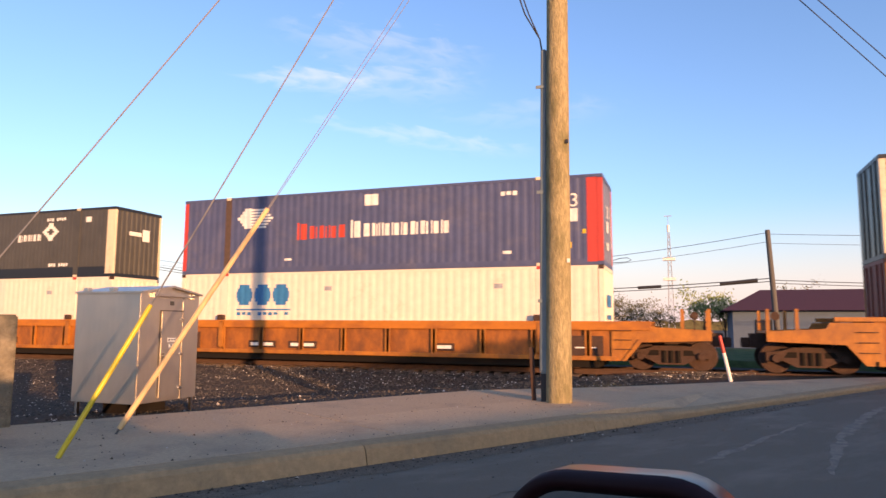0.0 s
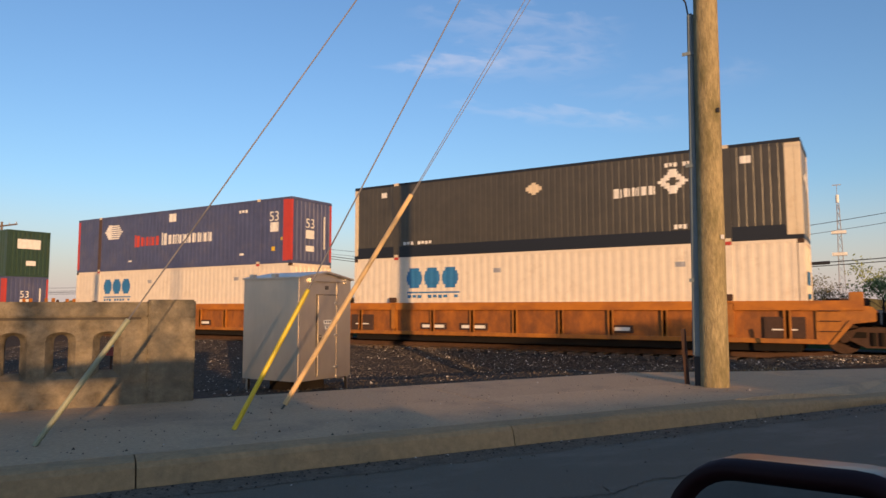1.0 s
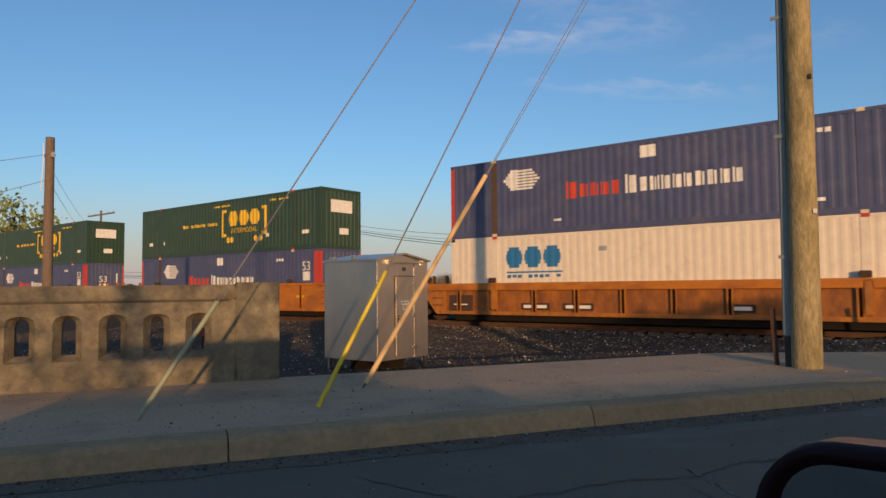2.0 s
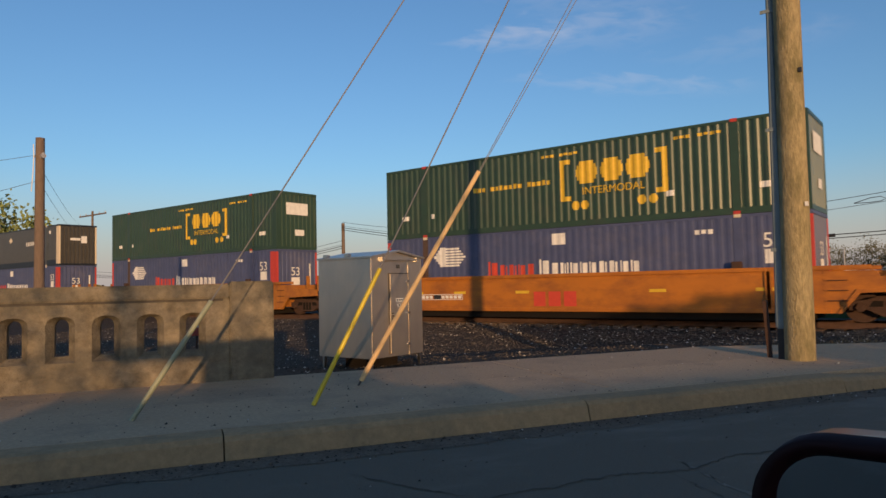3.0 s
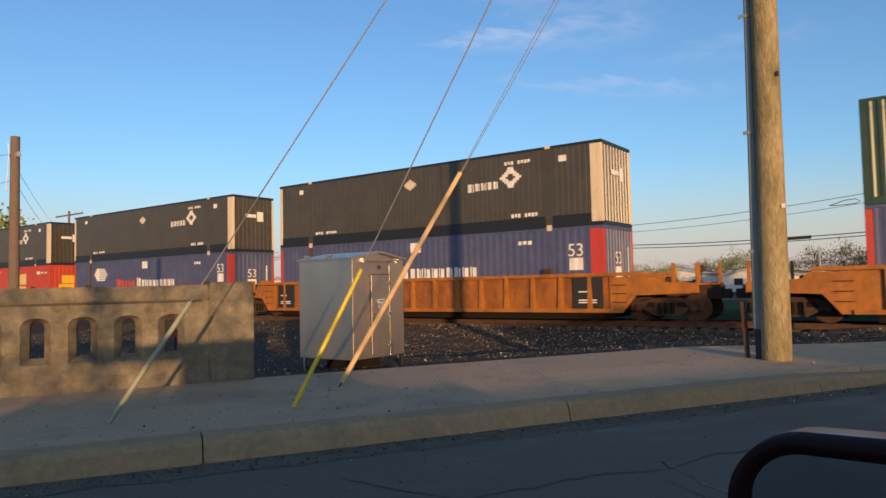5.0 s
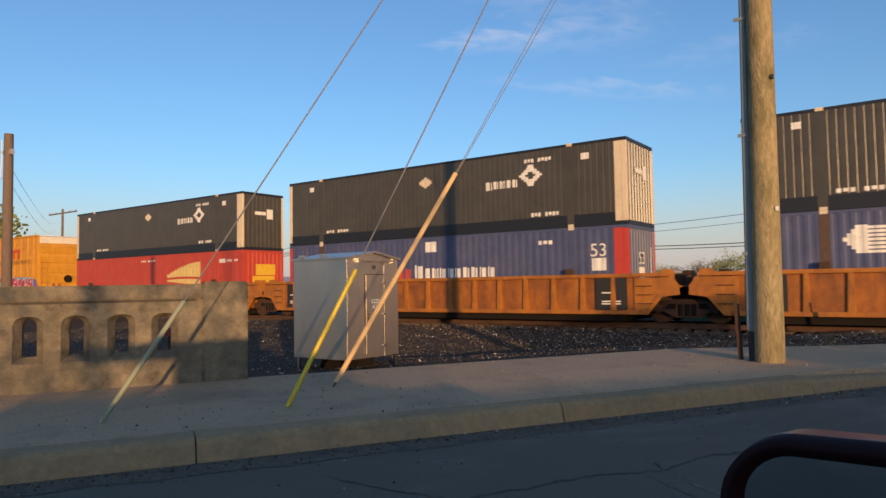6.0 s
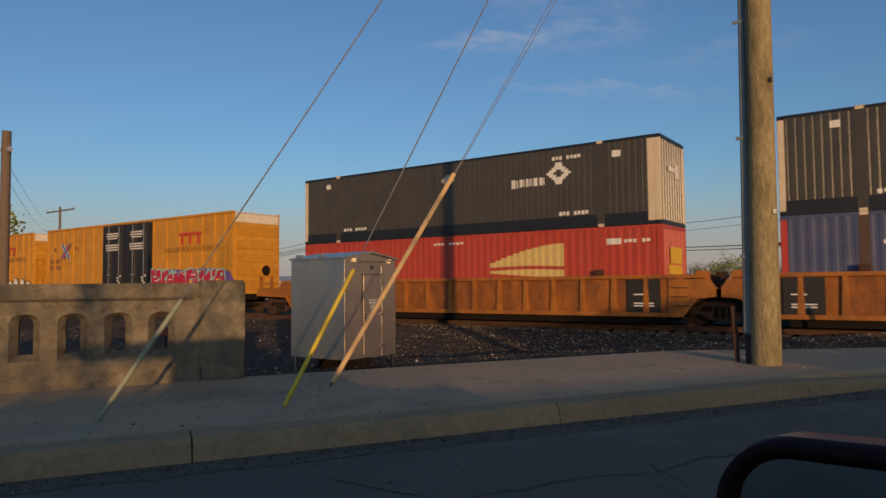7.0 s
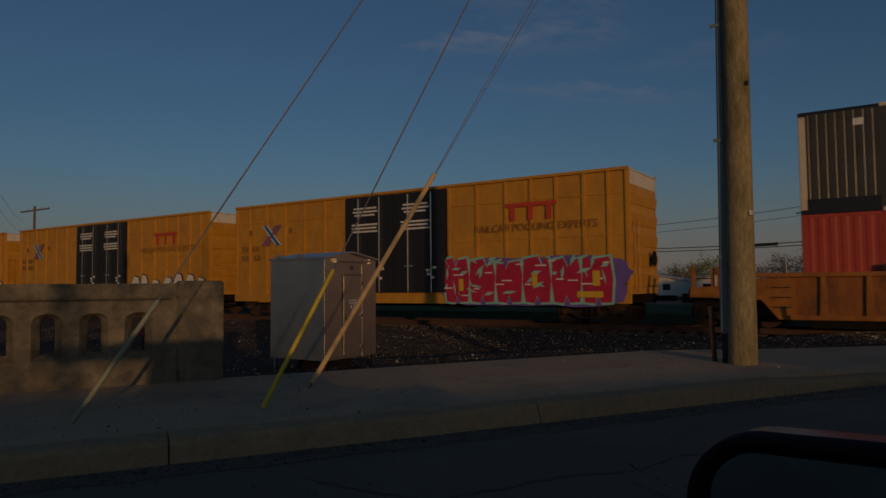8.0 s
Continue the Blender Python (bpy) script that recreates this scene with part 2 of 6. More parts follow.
CARBLACK = plain("black_trim", (0.012, 0.012, 0.013), 0.4)
GLASS_MIRROR = plain("mirror_glass", (0.55, 0.57, 0.6), 0.03, 1.0)
LEAF_A = mat("spring_leaves", (0.17, 0.205, 0.06), 0.8, vary=0.35, scale=0.6)
LEAF_B = mat("bare_twigs", (0.115, 0.105, 0.055), 0.95, vary=0.3, scale=0.6, gloss=0.1)
BARK = mat("bark", (0.09, 0.07, 0.055), 0.95, vary=0.3)
WEED = mat("dry_weeds", (0.16, 0.125, 0.06), 0.9, vary=0.4, scale=2)
ROOF_M = mat("maroon_metal_roof", (0.075, 0.02, 0.015), 0.6, vary=0.15, stretch=(6, 1, 1))
# station wall: its bluish shade is put into the base colour
SHADEWALL = mat("shaded_siding", (0.085, 0.12, 0.175), 0.7, vary=0.1, stretch=(1, 1, 8), gloss=0.2)
GREYWOOD = mat("grey_pole_wood", (0.10, 0.095, 0.088), 0.9, vary=0.25, scale=9, bump=0.5, stretch=(5, 5, 0.6))
SIDING = mat("pale_siding", (0.42, 0.42, 0.42), 0.7, vary=0.08, stretch=(1, 1, 8))
GREYMETAL = plain("tower_steel", (0.35, 0.36, 0.38), 0.6, 0.3)


# ---- building helpers ----
def bx(bm, x0, x1, y0, y1, z0, z1, m=None):
    """A box into bm, moved by the matrix m if given."""
    co = [(x, y, z) for z in (z0, z1) for x, y in ((x0, y0), (x1, y0), (x1, y1), (x0, y1))]
    vs = [bm.verts.new(m @ Vector(c) if m else c) for c in co]
    for f in ((3, 2, 1, 0), (4, 5, 6, 7), (0, 1, 5, 4), (1, 2, 6, 5), (2, 3, 7, 6), (3, 0, 4, 7)):
        bm.faces.new([vs[i] for i in f])


def slab(bm, pts, y0, y1, m=None):
    """A polygon in x, z pushed from y0 to y1."""
    a = [bm.verts.new(m @ Vector((x, y0, z)) if m else (x, y0, z)) for x, z in pts]
    b = [bm.verts.new(m @ Vector((x, y1, z)) if m else (x, y1, z)) for x, z in pts]
    n = len(pts)
    bm.faces.new(a)
    bm.faces.new(b[::-1])
    for i in range(n):
        bm.faces.new((a[i], b[i], b[(i + 1) % n], a[(i + 1) % n]))


def plate(bm, pts, z0, z1):
    """A polygon in x, y raised from z0 to z1."""
    a = [bm.verts.new((x, y, z0)) for x, y in pts]
    b = [bm.verts.new((x, y, z1)) for x, y in pts]
    n = len(pts)
    bm.faces.new(a[::-1])
    bm.faces.new(b)
    for i in range(n):
        bm.faces.new((a[i], a[(i + 1) % n], b[(i + 1) % n], b[i]))


def tube(bm, p, q, r0, r1=None, n=10):
    """A tapered round bar from p to q."""
    p, q = Vector(p), Vector(q)
    r1 = r0 if r1 is None else r1
    d = (q - p).normalized()
    s = d.cross(Vector((0, 0, 1)) if abs(d.z) < 0.9 else Vector((1, 0, 0))).normalized()
    t = d.cross(s)
    rings = []
    for c, r in ((p, r0), (q, r1)):
        rings.append([bm.verts.new(c + r * (math.cos(2 * math.pi * i / n) * s + math.sin(2 * math.pi * i / n) * t)) for i in range(n)])
    for i in range(n):
        bm.faces.new((rings[0][i], rings[0][(i + 1) % n], rings[1][(i + 1) % n], rings[1][i]))
    bm.faces.new(rings[0][::-1])
    bm.faces.new(rings[1])


def finish(name, bm, material, bevel=0.0, smooth=False):
    me = bpy.data.meshes.new(name)
    bmesh.ops.recalc_face_normals(bm, faces=bm.faces)
    if bevel:
        bmesh.ops.bevel(bm, geom=list(bm.edges), offset=bevel, segments=2, affect="EDGES", clamp_overlap=True)
    bm.to_mesh(me)
    bm.free()
    me.materials.append(material)
    if smooth:
        for p in me.polygons:
            p.use_smooth = True
    return me


def part(name, bm, material, parent=None, label="", bevel=0.0, smooth=False):
    ob = new(name, finish(name, bm, material, bevel, smooth))
    if parent:
        ob.parent = parent
    return tagged(ob, label=label) if label else ob


def wire(name, pts, r, material, parent=None):
    cu = bpy.data.curves.new(name, "CURVE")
    cu.dimensions = "3D"
    cu.bevel_depth = r
    cu.bevel_resolution = 1
    sp = cu.splines.new("POLY")
    sp.points.add(len(pts) - 1)
    for p, c in zip(sp.points, pts):
        p.co = (*c, 1)
    cu.materials.append(material)
    ob = new(name, cu)
    if parent:
        ob.parent = parent
    return ob


def sag(a, b, drop, n=14):
    a, b = Vector(a), Vector(b)
    return [a.lerp(b, i / n) - Vector((0, 0, drop * 4 * (i / n) * (1 - i / n))) for i in range(n + 1)]


def letters(name, text, size, material, parent, m):
    cu = bpy.data.curves.new(name, "FONT")
    cu.body = text
    cu.size = size
    cu.align_x = "CENTER"
    cu.extrude = 0.002
    cu.materials.append(material)
    ob = new(name, cu)
    ob.parent = parent
    ob.matrix_basis = m
    return ob


# ---- setting: road frame, x along the kerb, y from the kerb over the sidewalk ----
KERB_0 = (-2.94, 6.07)
ROAD_TURN = 59.0
ROAD = pose(KERB_0[0], KERB_0[1], 0, 0, 0, ROAD_TURN)
TRACK_Y = 22.98
SPEED = 20.72


def at_road(ob):
    ob.matrix_world = ROAD
    return ob


def structure(ob, label, category):
    return tagged(ob, label=label, category=category, kind="structure")


def grid_sheet(x0, x1, y0, y1, nx, ny, height):
    bm = bmesh.new()
    vs = [[bm.verts.new((x0 + (x1 - x0) * i / nx, y0 + (y1 - y0) * j / ny, 0)) for j in range(ny + 1)] for i in range(nx + 1)]
    for row in vs:
        for v in row:
            v.co.z = height(v.co.x, v.co.y)
    for i in range(nx):
        for j in range(ny):
            bm.faces.new((vs[i][j], vs[i + 1][j], vs[i + 1][j + 1], vs[i][j + 1]))
    return bm


def build_ground():
    bm = bmesh.new()
    s = 2500
    bm.faces.new([bm.verts.new(c) for c in ((-s, -s, -0.7), (s, -s, -0.7), (s, s, -0.7), (-s, s, -0.7))])
    structure(part("ground", bm, GROUND), "flat dry ground with thin spring grass reaching the horizon", "ground")

    def bed(x, y):
        d = abs(y - TRACK_Y)
        side = -0.52 if y < TRACK_Y else 0.0
        k = min(1, max(0, (d - 2.0) / 4.5))
        v = (ROAD.inverted() @ Vector((x, y, 0))).y
        j = min(1, max(0, (7.2 - v) / 1.5)) if y < TRACK_Y else 0
        return (-0.19 * (1 - k) + side * k) * (1 - j) + 0.05 * j + 0.035 * noise.noise((x * 1.1, y * 1.1, 0)) + 0.02 * noise.noise((x * 4, y * 4, 3))
    def edge(x, y):
        # falls away under the sidewalk and the road
        p = ROAD.inverted() @ Vector((x, y, 0))
        rear = 3.2 if p.x < 5 else (2.2 if p.x < 11 else 0.9)
        return bed(x, y) - (0.1 if p.x > 6 else 0.0) if p.y > rear else -0.69
    structure(part("ballast", grid_sheet(-70, 0, 4.0, 36, 240, 110, edge), BALLAST, smooth=True), "grey and brown ballast gravel beside the railway track", "gravel")
    structure(part("grass_verge", grid_sheet(-120, 60, 27.6, 44, 180, 24, lambda x, y: 0.10 + 0.06 * noise.noise((x * 0.7, y * 0.7, 5)) + 0.05 * noise.noise((x * 2.3, y * 2.3, 1)) - max(0.0, 0.4 - abs(y - 27.6)) - max(0.0, y - 43) * 0.9), GRASS), "strip of rough green grass behind the railway", "grass")
    structure(part("ballast_far", grid_sheet(-220, -70, 12, 36, 60, 16, bed), BALLAST), "ballast gravel along the railway track", "gravel")
    structure(part("ballast_east", grid_sheet(0, 90, 12.0, 36, 120, 40, lambda x, y: edge(x, y) if (ROAD.inverted() @ Vector((x, y, 0))).y > 0.8 else -0.69), BALLAST), "ballast gravel by the level crossing", "gravel")


def build_road():
    bm = bmesh.new()
    vs = [bm.verts.new(c) for c in ((-120, -11.6, 0), (120, -11.6, 0), (120, -0.0, 0), (-120, -0.0, 0), (-120, -11.6, -0.3), (120, -11.6, -0.3), (120, -0.0, -0.3), (-120, -0.0, -0.3))]
    for f in ((0, 1, 2, 3), (0, 4, 5, 1), (2, 6, 7, 3), (1, 5, 6, 2), (0, 3, 7, 4)):
        bm.faces.new([vs[i] for i in f])
    road = at_road(structure(part("road", bm, ASPHALT), "worn dark grey asphalt road in evening shade", "road"))
    bm = bmesh.new()
    rng = random.Random(5)
    n = 120
    lo = [bm.verts.new((-20 + 40 * i / n, -0.26 - 0.12 * rng.random(), 0.004)) for i in range(n + 1)]
    hi = [bm.verts.new((-20 + 40 * i / n, 0.0, 0.012)) for i in range(n + 1)]
    for i in range(n):
        bm.faces.new((lo[i], lo[i + 1], hi[i + 1], hi[i]))
    at_road(structure(part("gutter_dirt", bm, PATCH), "strip of grit and dirt along the kerb", "dirt"))
    for v in (-3.75, -3.97):
        bm = bmesh.new()
        bx(bm, -60, 7.5, v - 0.05, v + 0.05, 0.0, 0.004)
        at_road(structure(part("centre_line", bm, YELLOW_LINE), "worn yellow centre line painted on the road", "road marking"))
    rng = random.Random(17)

    def ragged(name, path, wide, material, z, label):
        """A thin uneven strip lying on the asphalt along a path."""
        line = []
        for (xa, ya), (xb, yb) in zip(path, path[1:]):
            for i in range(10):
                t = i / 10
                line.append((xa + (xb - xa) * t + rng.gauss(0, 0.012), ya + (yb - ya) * t + rng.gauss(0, 0.018)))
        bm = bmesh.new()
        rows = []
        for i, (x, y) in enumerate(line):
            k = wide * rng.uniform(0.35, 1.2) * min(1.0, 0.25 + i / 6, 0.25 + (len(line) - 1 - i) / 6)
            rows.append((bm.verts.new((x - k * 0.4, y - k, z)), bm.verts.new((x + k * 0.4, y + k, z))))
        for (a, b), (c, d) in zip(rows, rows[1:]):
            bm.faces.new((a, c, d, b))
        at_road(structure(part(name, bm, material), label, "road surface"))
    for path in (((-3.6, -2.1), (-2.4, -1.75), (-1.13, -1.62), (-0.75, -1.61), (-0.48, -1.70), (-0.22, -1.69), (0.3, -1.54), (1.2, -1.7), (2.4, -1.6)), ((-0.48, -1.70), (-0.55, -2.3), (-0.4, -3.1)), ((-2.5, -0.75), (-2.2, -1.3), (-1.9, -1.65)), ((-4.9, -0.6), (-4.4, -1.2), (-4.5, -2.0))):
        ragged("road_crack", path, 0.012, TAR, 0.0045, "dark uneven crack in the asphalt")
    for path, k in ((((-0.17, -1.33), (-0.26, -1.74), (-0.35, -2.15), (-0.3, -2.6)), 0.05), (((3.2, -2.9), (5.5, -2.1), (8.0, -1.5), (10.5, -1.1)), 0.10), (((2.6, -1.9), (4.5, -1.6), (7.0, -1.2)), 0.06)):
        ragged("worn_strip", path, k, WORN, 0.003, "pale worn strip in the asphalt")


def kerb_profile(z):
    return ((0.0, -0.28), (0.0, 0.02), (0.035, z - 0.05), (0.07, z - 0.012), (0.12, z), (0.32, z), (0.32, -0.28))


def build_kerb():
    """Kerb stones with open joints; the last ones drop towards the crossing."""
    joints = [-17.0, -13.6, -10.2, -6.73, -3.32, 0.02, 3.46]
    root = at_road(structure(new("kerb"), "weathered concrete kerb with open joints", "kerb"))
    for a, b in zip(joints, joints[1:]):
        bm = bmesh.new()
        prof = kerb_profile(0.2)
        va = [bm.verts.new((a + 0.006, y, z)) for y, z in prof]
        vb = [bm.verts.new((b - 0.006, y, z)) for y, z in prof]
        n = len(prof)
        for i in range(n):
            bm.faces.new((va[i], va[(i + 1) % n], vb[(i + 1) % n], vb[i]))
        bm.faces.new(va)
        bm.faces.new(vb[::-1])
        part("kerb_stone", bm, KERB, root)
    bm = bmesh.new()
    pa, pb = kerb_profile(0.18), kerb_profile(0.055)
    va = [bm.verts.new((3.466, y, z)) for y, z in pa]
    vb = [bm.verts.new((6.4, y + 0.25, z)) for y, z in pb]
    vc = [bm.verts.new((17.0, y + 0.25, z)) for y, z in kerb_profile(0.05)]
    for s, t in ((va, vb), (vb, vc)):
        for i in range(7):
            bm.faces.new((s[i], s[(i + 1) % 7], t[(i + 1) % 7], t[i]))
    bm.faces.new(va)
    bm.faces.new(vc[::-1])
    part("dropped_kerb", bm, KERB, root)


def build_sidewalk():
    root = at_road(structure(new("sidewalk"), "broad concrete sidewalk with joints, stained and gritty", "pavement"))
    edges = [-17.0, -13.6, -10.2, -6.75, 0.65, 4.6]

    def rear(u):
        return 3.45 if u < 0 else 3.55
    for a, b in zip(edges, edges[1:]):
        for v0, v1 in ((0.33, 1.85), (1.853, None)):
            bm = bmesh.new()
            plate(bm, [(a + 0.012, v0), (b - 0.012, v0), (b - 0.012, v1 or rear(b)), (a + 0.012, v1 or rear(a))], -0.25, 0.2)
            part("slab", bm, CONCRETE, root)
    # the walk falls to the crossing and narrows
    bm = bmesh.new()
    top = [(4.6, 0.33, 0.2), (4.6, 3.55, 0.2), (7.2, 2.6, 0.19), (11, 2.3, 0.12), (15.6, 1.5, 0.06), (17, 1.0, 0.05), (17, 0.58, 0.05), (6.4, 0.58, 0.055)]
    a = [bm.verts.new(c) for c in top]
    b = [bm.verts.new((x, y, -0.25)) for x, y, z in top]
    c0 = bm.verts.new((8.5, 1.3, 0.12))
    for i in range(8):
        bm.faces.new((a[i], a[(i + 1) % 8], c0))
        bm.faces.new((a[i], b[i], b[(i + 1) % 8], a[(i + 1) % 8]))
    part("ramp_slab", bm, CONCRETE, root)


def build_track():
    root = structure(new("railway_track"), "railway track with rusty rails on wooden ties", "track")
    for y in (TRACK_Y - 0.7175, TRACK_Y + 0.7175):
        bm = bmesh.new()
        bx(bm, -260, 120, y - 0.07, y + 0.07, -0.17, -0.155)
        bx(bm, -260, 120, y - 0.01, y + 0.01, -0.155, -0.035)
        bx(bm, -260, 120, y - 0.036, y + 0.036, -0.035, 0.0)
        part("rail", bm, RAIL, root)
    bm = bmesh.new()
    bx(bm, 0, 0.22, TRACK_Y - 1.3, TRACK_Y + 1.3, -0.3, -0.165)
    me = finish("tie", bm, TIE)
    for i in range(230):
        ob = new("tie", me)
        ob.parent = root
        ob.location = (-95 + 0.5 * i, 0, 0)


def build_wall():
    """Balustrade of an old road bridge: base, arched openings, cap rail and end block."""
    root = at_road(structure(new("balustrade"), "old concrete balustrade with arched openings and a solid end block", "parapet wall"))
    v0, v1 = 3.42, 3.78
    top, end = 1.41, -2.48
    rail0 = 1.23
    zb, zs = 0.565, 0.965            # opening: sill and spring line
    ow, pitch, first = 0.195, 0.482, -3.46
    bm = bmesh.new()
    bx(bm, -3.02, end, v0 - 0.05, v1 + 0.05, -0.3, top + 0.03)
    part("end_block", bm, WALLC, root, bevel=0.02)
    bm = bmesh.new()
    bx(bm, -12.5, -3.022, v0 - 0.03, v1 + 0.03, rail0, top)
    part("cap_rail", bm, WALLC, root, bevel=0.015)
    bm = bmesh.new()
    bx(bm, -12.5, -3.022, v0 - 0.02, v1 + 0.02, -0.3, zb - 0.12)
    part("base", bm, WALLC, root, bevel=0.012)
    bm = bmesh.new()
    bx(bm, -12.5, -3.022, v0 - 0.06, v0 - 0.021, -0.3, 0.37)
    part("plinth", bm, WALLC, root, bevel=0.015)
    # flat dark strip: the shade line of a groove under the cap, as colour
    bm = bmesh.new()
    bx(bm, -12.5, -3.1, v0 - 0.004, v0 - 0.001, rail0 - 0.03, rail0 - 0.001)
    part("groove", bm, GROOVE_SHADE, root, "flat dark strip for the shaded groove under the cap")
    # the pierced panel, built bay by bay around each opening, with splayed reveals
    for k in range(20):
        c = first - k * pitch
        x0, x1 = c - pitch / 2, c + pitch / 2
        if k == 0:
            x1 = -3.022
        bm = bmesh.new()
        wo, wi = ow / 2 + 0.056, ow / 2 - 0.022
        arc_o = [(c + wo * math.cos(math.pi * i / 8), zs + 0.10 * math.sin(math.pi * i / 8) ** 0.8) for i in range(9)]
        outer = [(c + wo, zb - 0.04)] + arc_o + [(c - wo, zb - 0.04)]
        inner = [(c + (x - c) * wi / wo, z + 0.07 if i in (0, len(outer) - 1) else z - 0.035) for i, (x, z) in enumerate(outer)]
        z0, z1 = zb - 0.12, rail0
        m = len(outer)
        frame_pts = [(x1, z0)]
        for i, (x, z) in enumerate(outer):
            if i == 0:
                frame_pts[0] = (x1, z0)
            elif i == m - 1:
                frame_pts.append((x0, z0))
            else:
                ang = math.pi * (i - 1) / 8
                if ang <= 0.001:
                    frame_pts.append((x1, z))
                elif ang >= math.pi - 0.001:
                    frame_pts.append((x0, z))
                else:
                    frame_pts.append((x0 + (x1 - x0) * (1 - (i - 1) / 8), z1))
        for yy, sgn in ((v0, 1), (v1, -1)):
            F = [bm.verts.new((x, yy, z)) for x, z in frame_pts]
            O = [bm.verts.new((x, yy, z)) for x, z in outer]
            I = [bm.verts.new((x, yy + sgn * 0.12, z)) for x, z in inner]
            for i in range(m - 1):
                bm.faces.new((F[i], F[i + 1], O[i + 1], O[i]))
                bm.faces.new((O[i], O[i + 1], I[i + 1], I[i]))
            bm.faces.new((F[0], O[0], O[-1], F[-1]))
            bm.faces.new((O[0], I[0], I[-1], O[-1]))
            c1 = bm.verts.new((x1, yy, z1))
            bm.faces.new((F[1], c1, F[2]))
            c2 = bm.verts.new((x0, yy, z1))
            bm.faces.new((F[-2], F[-3], c2))
            if sgn == 1:
                I0 = I
        for i in range(m):
            j = (i + 1) % m
            bm.faces.new((I0[i], I0[j], I[j], I[i]))
        part("pierced_panel", bm, WALLC, root)


# ---- the train ----
LENGTH, WIDTH, HIGH = 16.154, 2.60, 2.896
SIDE = -WIDTH / 2
TRAIN = []


def waves(kind, x0, x1):
    """Break points (x, depth) of a corrugated sheet between x0 and x1."""
    pts, x = [(x0, 0.0)], x0 + 0.06
    deep = {"wave": 0.030, "shallow": 0.012, "groove": 0.006, "faint": 0.008}[kind]
    while x < x1 - 0.3:
        if kind != "groove":
            pts += [(x, 0.0), (x + 0.055, deep), (x + 0.135, deep), (x + 0.19, 0.0)]
            x += 0.285
        else:
            pts += [(x, 0.0), (x + 0.013, deep), (x + 0.046, deep), (x + 0.070, 0.0)]
            x += 0.222
    return pts + [(x1, 0.0)]


def depth_at(prof, x):
    for (a, p), (b, q) in zip(prof, prof[1:]):
        if a <= x <= b:
            return p + (q - p) * (x - a) / max(b - a, 1e-6)
    return 0.0


def sheet(bm, prof, z0, z1, y, sgn=1):
    a = [bm.verts.new((x, y + sgn * d, z0)) for x, d in prof]
    b = [bm.verts.new((x, y + sgn * d, z1)) for x, d in prof]
    for i in range(len(prof) - 1):
        bm.faces.new((a[i], a[i + 1], b[i + 1], b[i]))


def paint(bm, prof, x0, x1, z0, z1, y=SIDE, lift=0.004):
    """Paint on a sheet: a thin strip that follows the corrugation."""
    xs = sorted({x0, x1, *[p for p, _ in prof if x0 < p < x1]})
    a = [bm.verts.new((x, y + depth_at(prof, x) - lift, z0)) for x in xs]
    b = [bm.verts.new((x, y + depth_at(prof, x) - lift, z1)) for x in xs]
    for i in range(len(xs) - 1):
        bm.faces.new((a[i], a[i + 1], b[i + 1], b[i]))


def disc(bm, prof, cx, cz, r, r_in=0.0, rows=8, squash=1.0):
    for i in range(rows):
        za, zb = cz + r * (-1 + 2 * i / rows), cz + r * (-1 + 2 * (i + 1) / rows)
        zm = (za + zb) / 2 - cz
        w = math.sqrt(max(r * r - zm * zm, 0)) * squash
        wi = math.sqrt(max(r_in * r_in - zm * zm, 0)) * squash
        if wi > 0.01:
            paint(bm, prof, cx - w, cx - wi, za, zb)
            paint(bm, prof, cx + wi, cx + w, za, zb)
        else:
            paint(bm, prof, cx - w, cx + w, za, zb)


def front_mark(bm, y0, y1, z0, z1):
    x = LENGTH + 0.006
    bm.faces.new([bm.verts.new(c) for c in ((x, y0, z0), (x, y1, z0), (x, y1, z1), (x, y0, z1))])


STYLES = {
    "blue": (NAVY, POSTR, NAVY, "shallow", "dark blue corrugated shipping container with red end posts"),
    "green": (GREEN, GREEN, GREEN, "wave", "dark green corrugated steel shipping container with yellow markings"),
    "charcoal": (CHAR, POSTC, CHARD, "groove", "charcoal steel shipping container with cream end posts"),
    "cream": (CREAM, CREAM, CREAM, "faint", "cream white corrugated shipping container with blue mark"),
    "red": (REDC, REDC, REDC, "shallow", "bright red corrugated shipping container with a yellow mark"),
    "brown": (BROWNC, ORANGE, BROWNC, "wave", "brown red corrugated shipping container"),
}


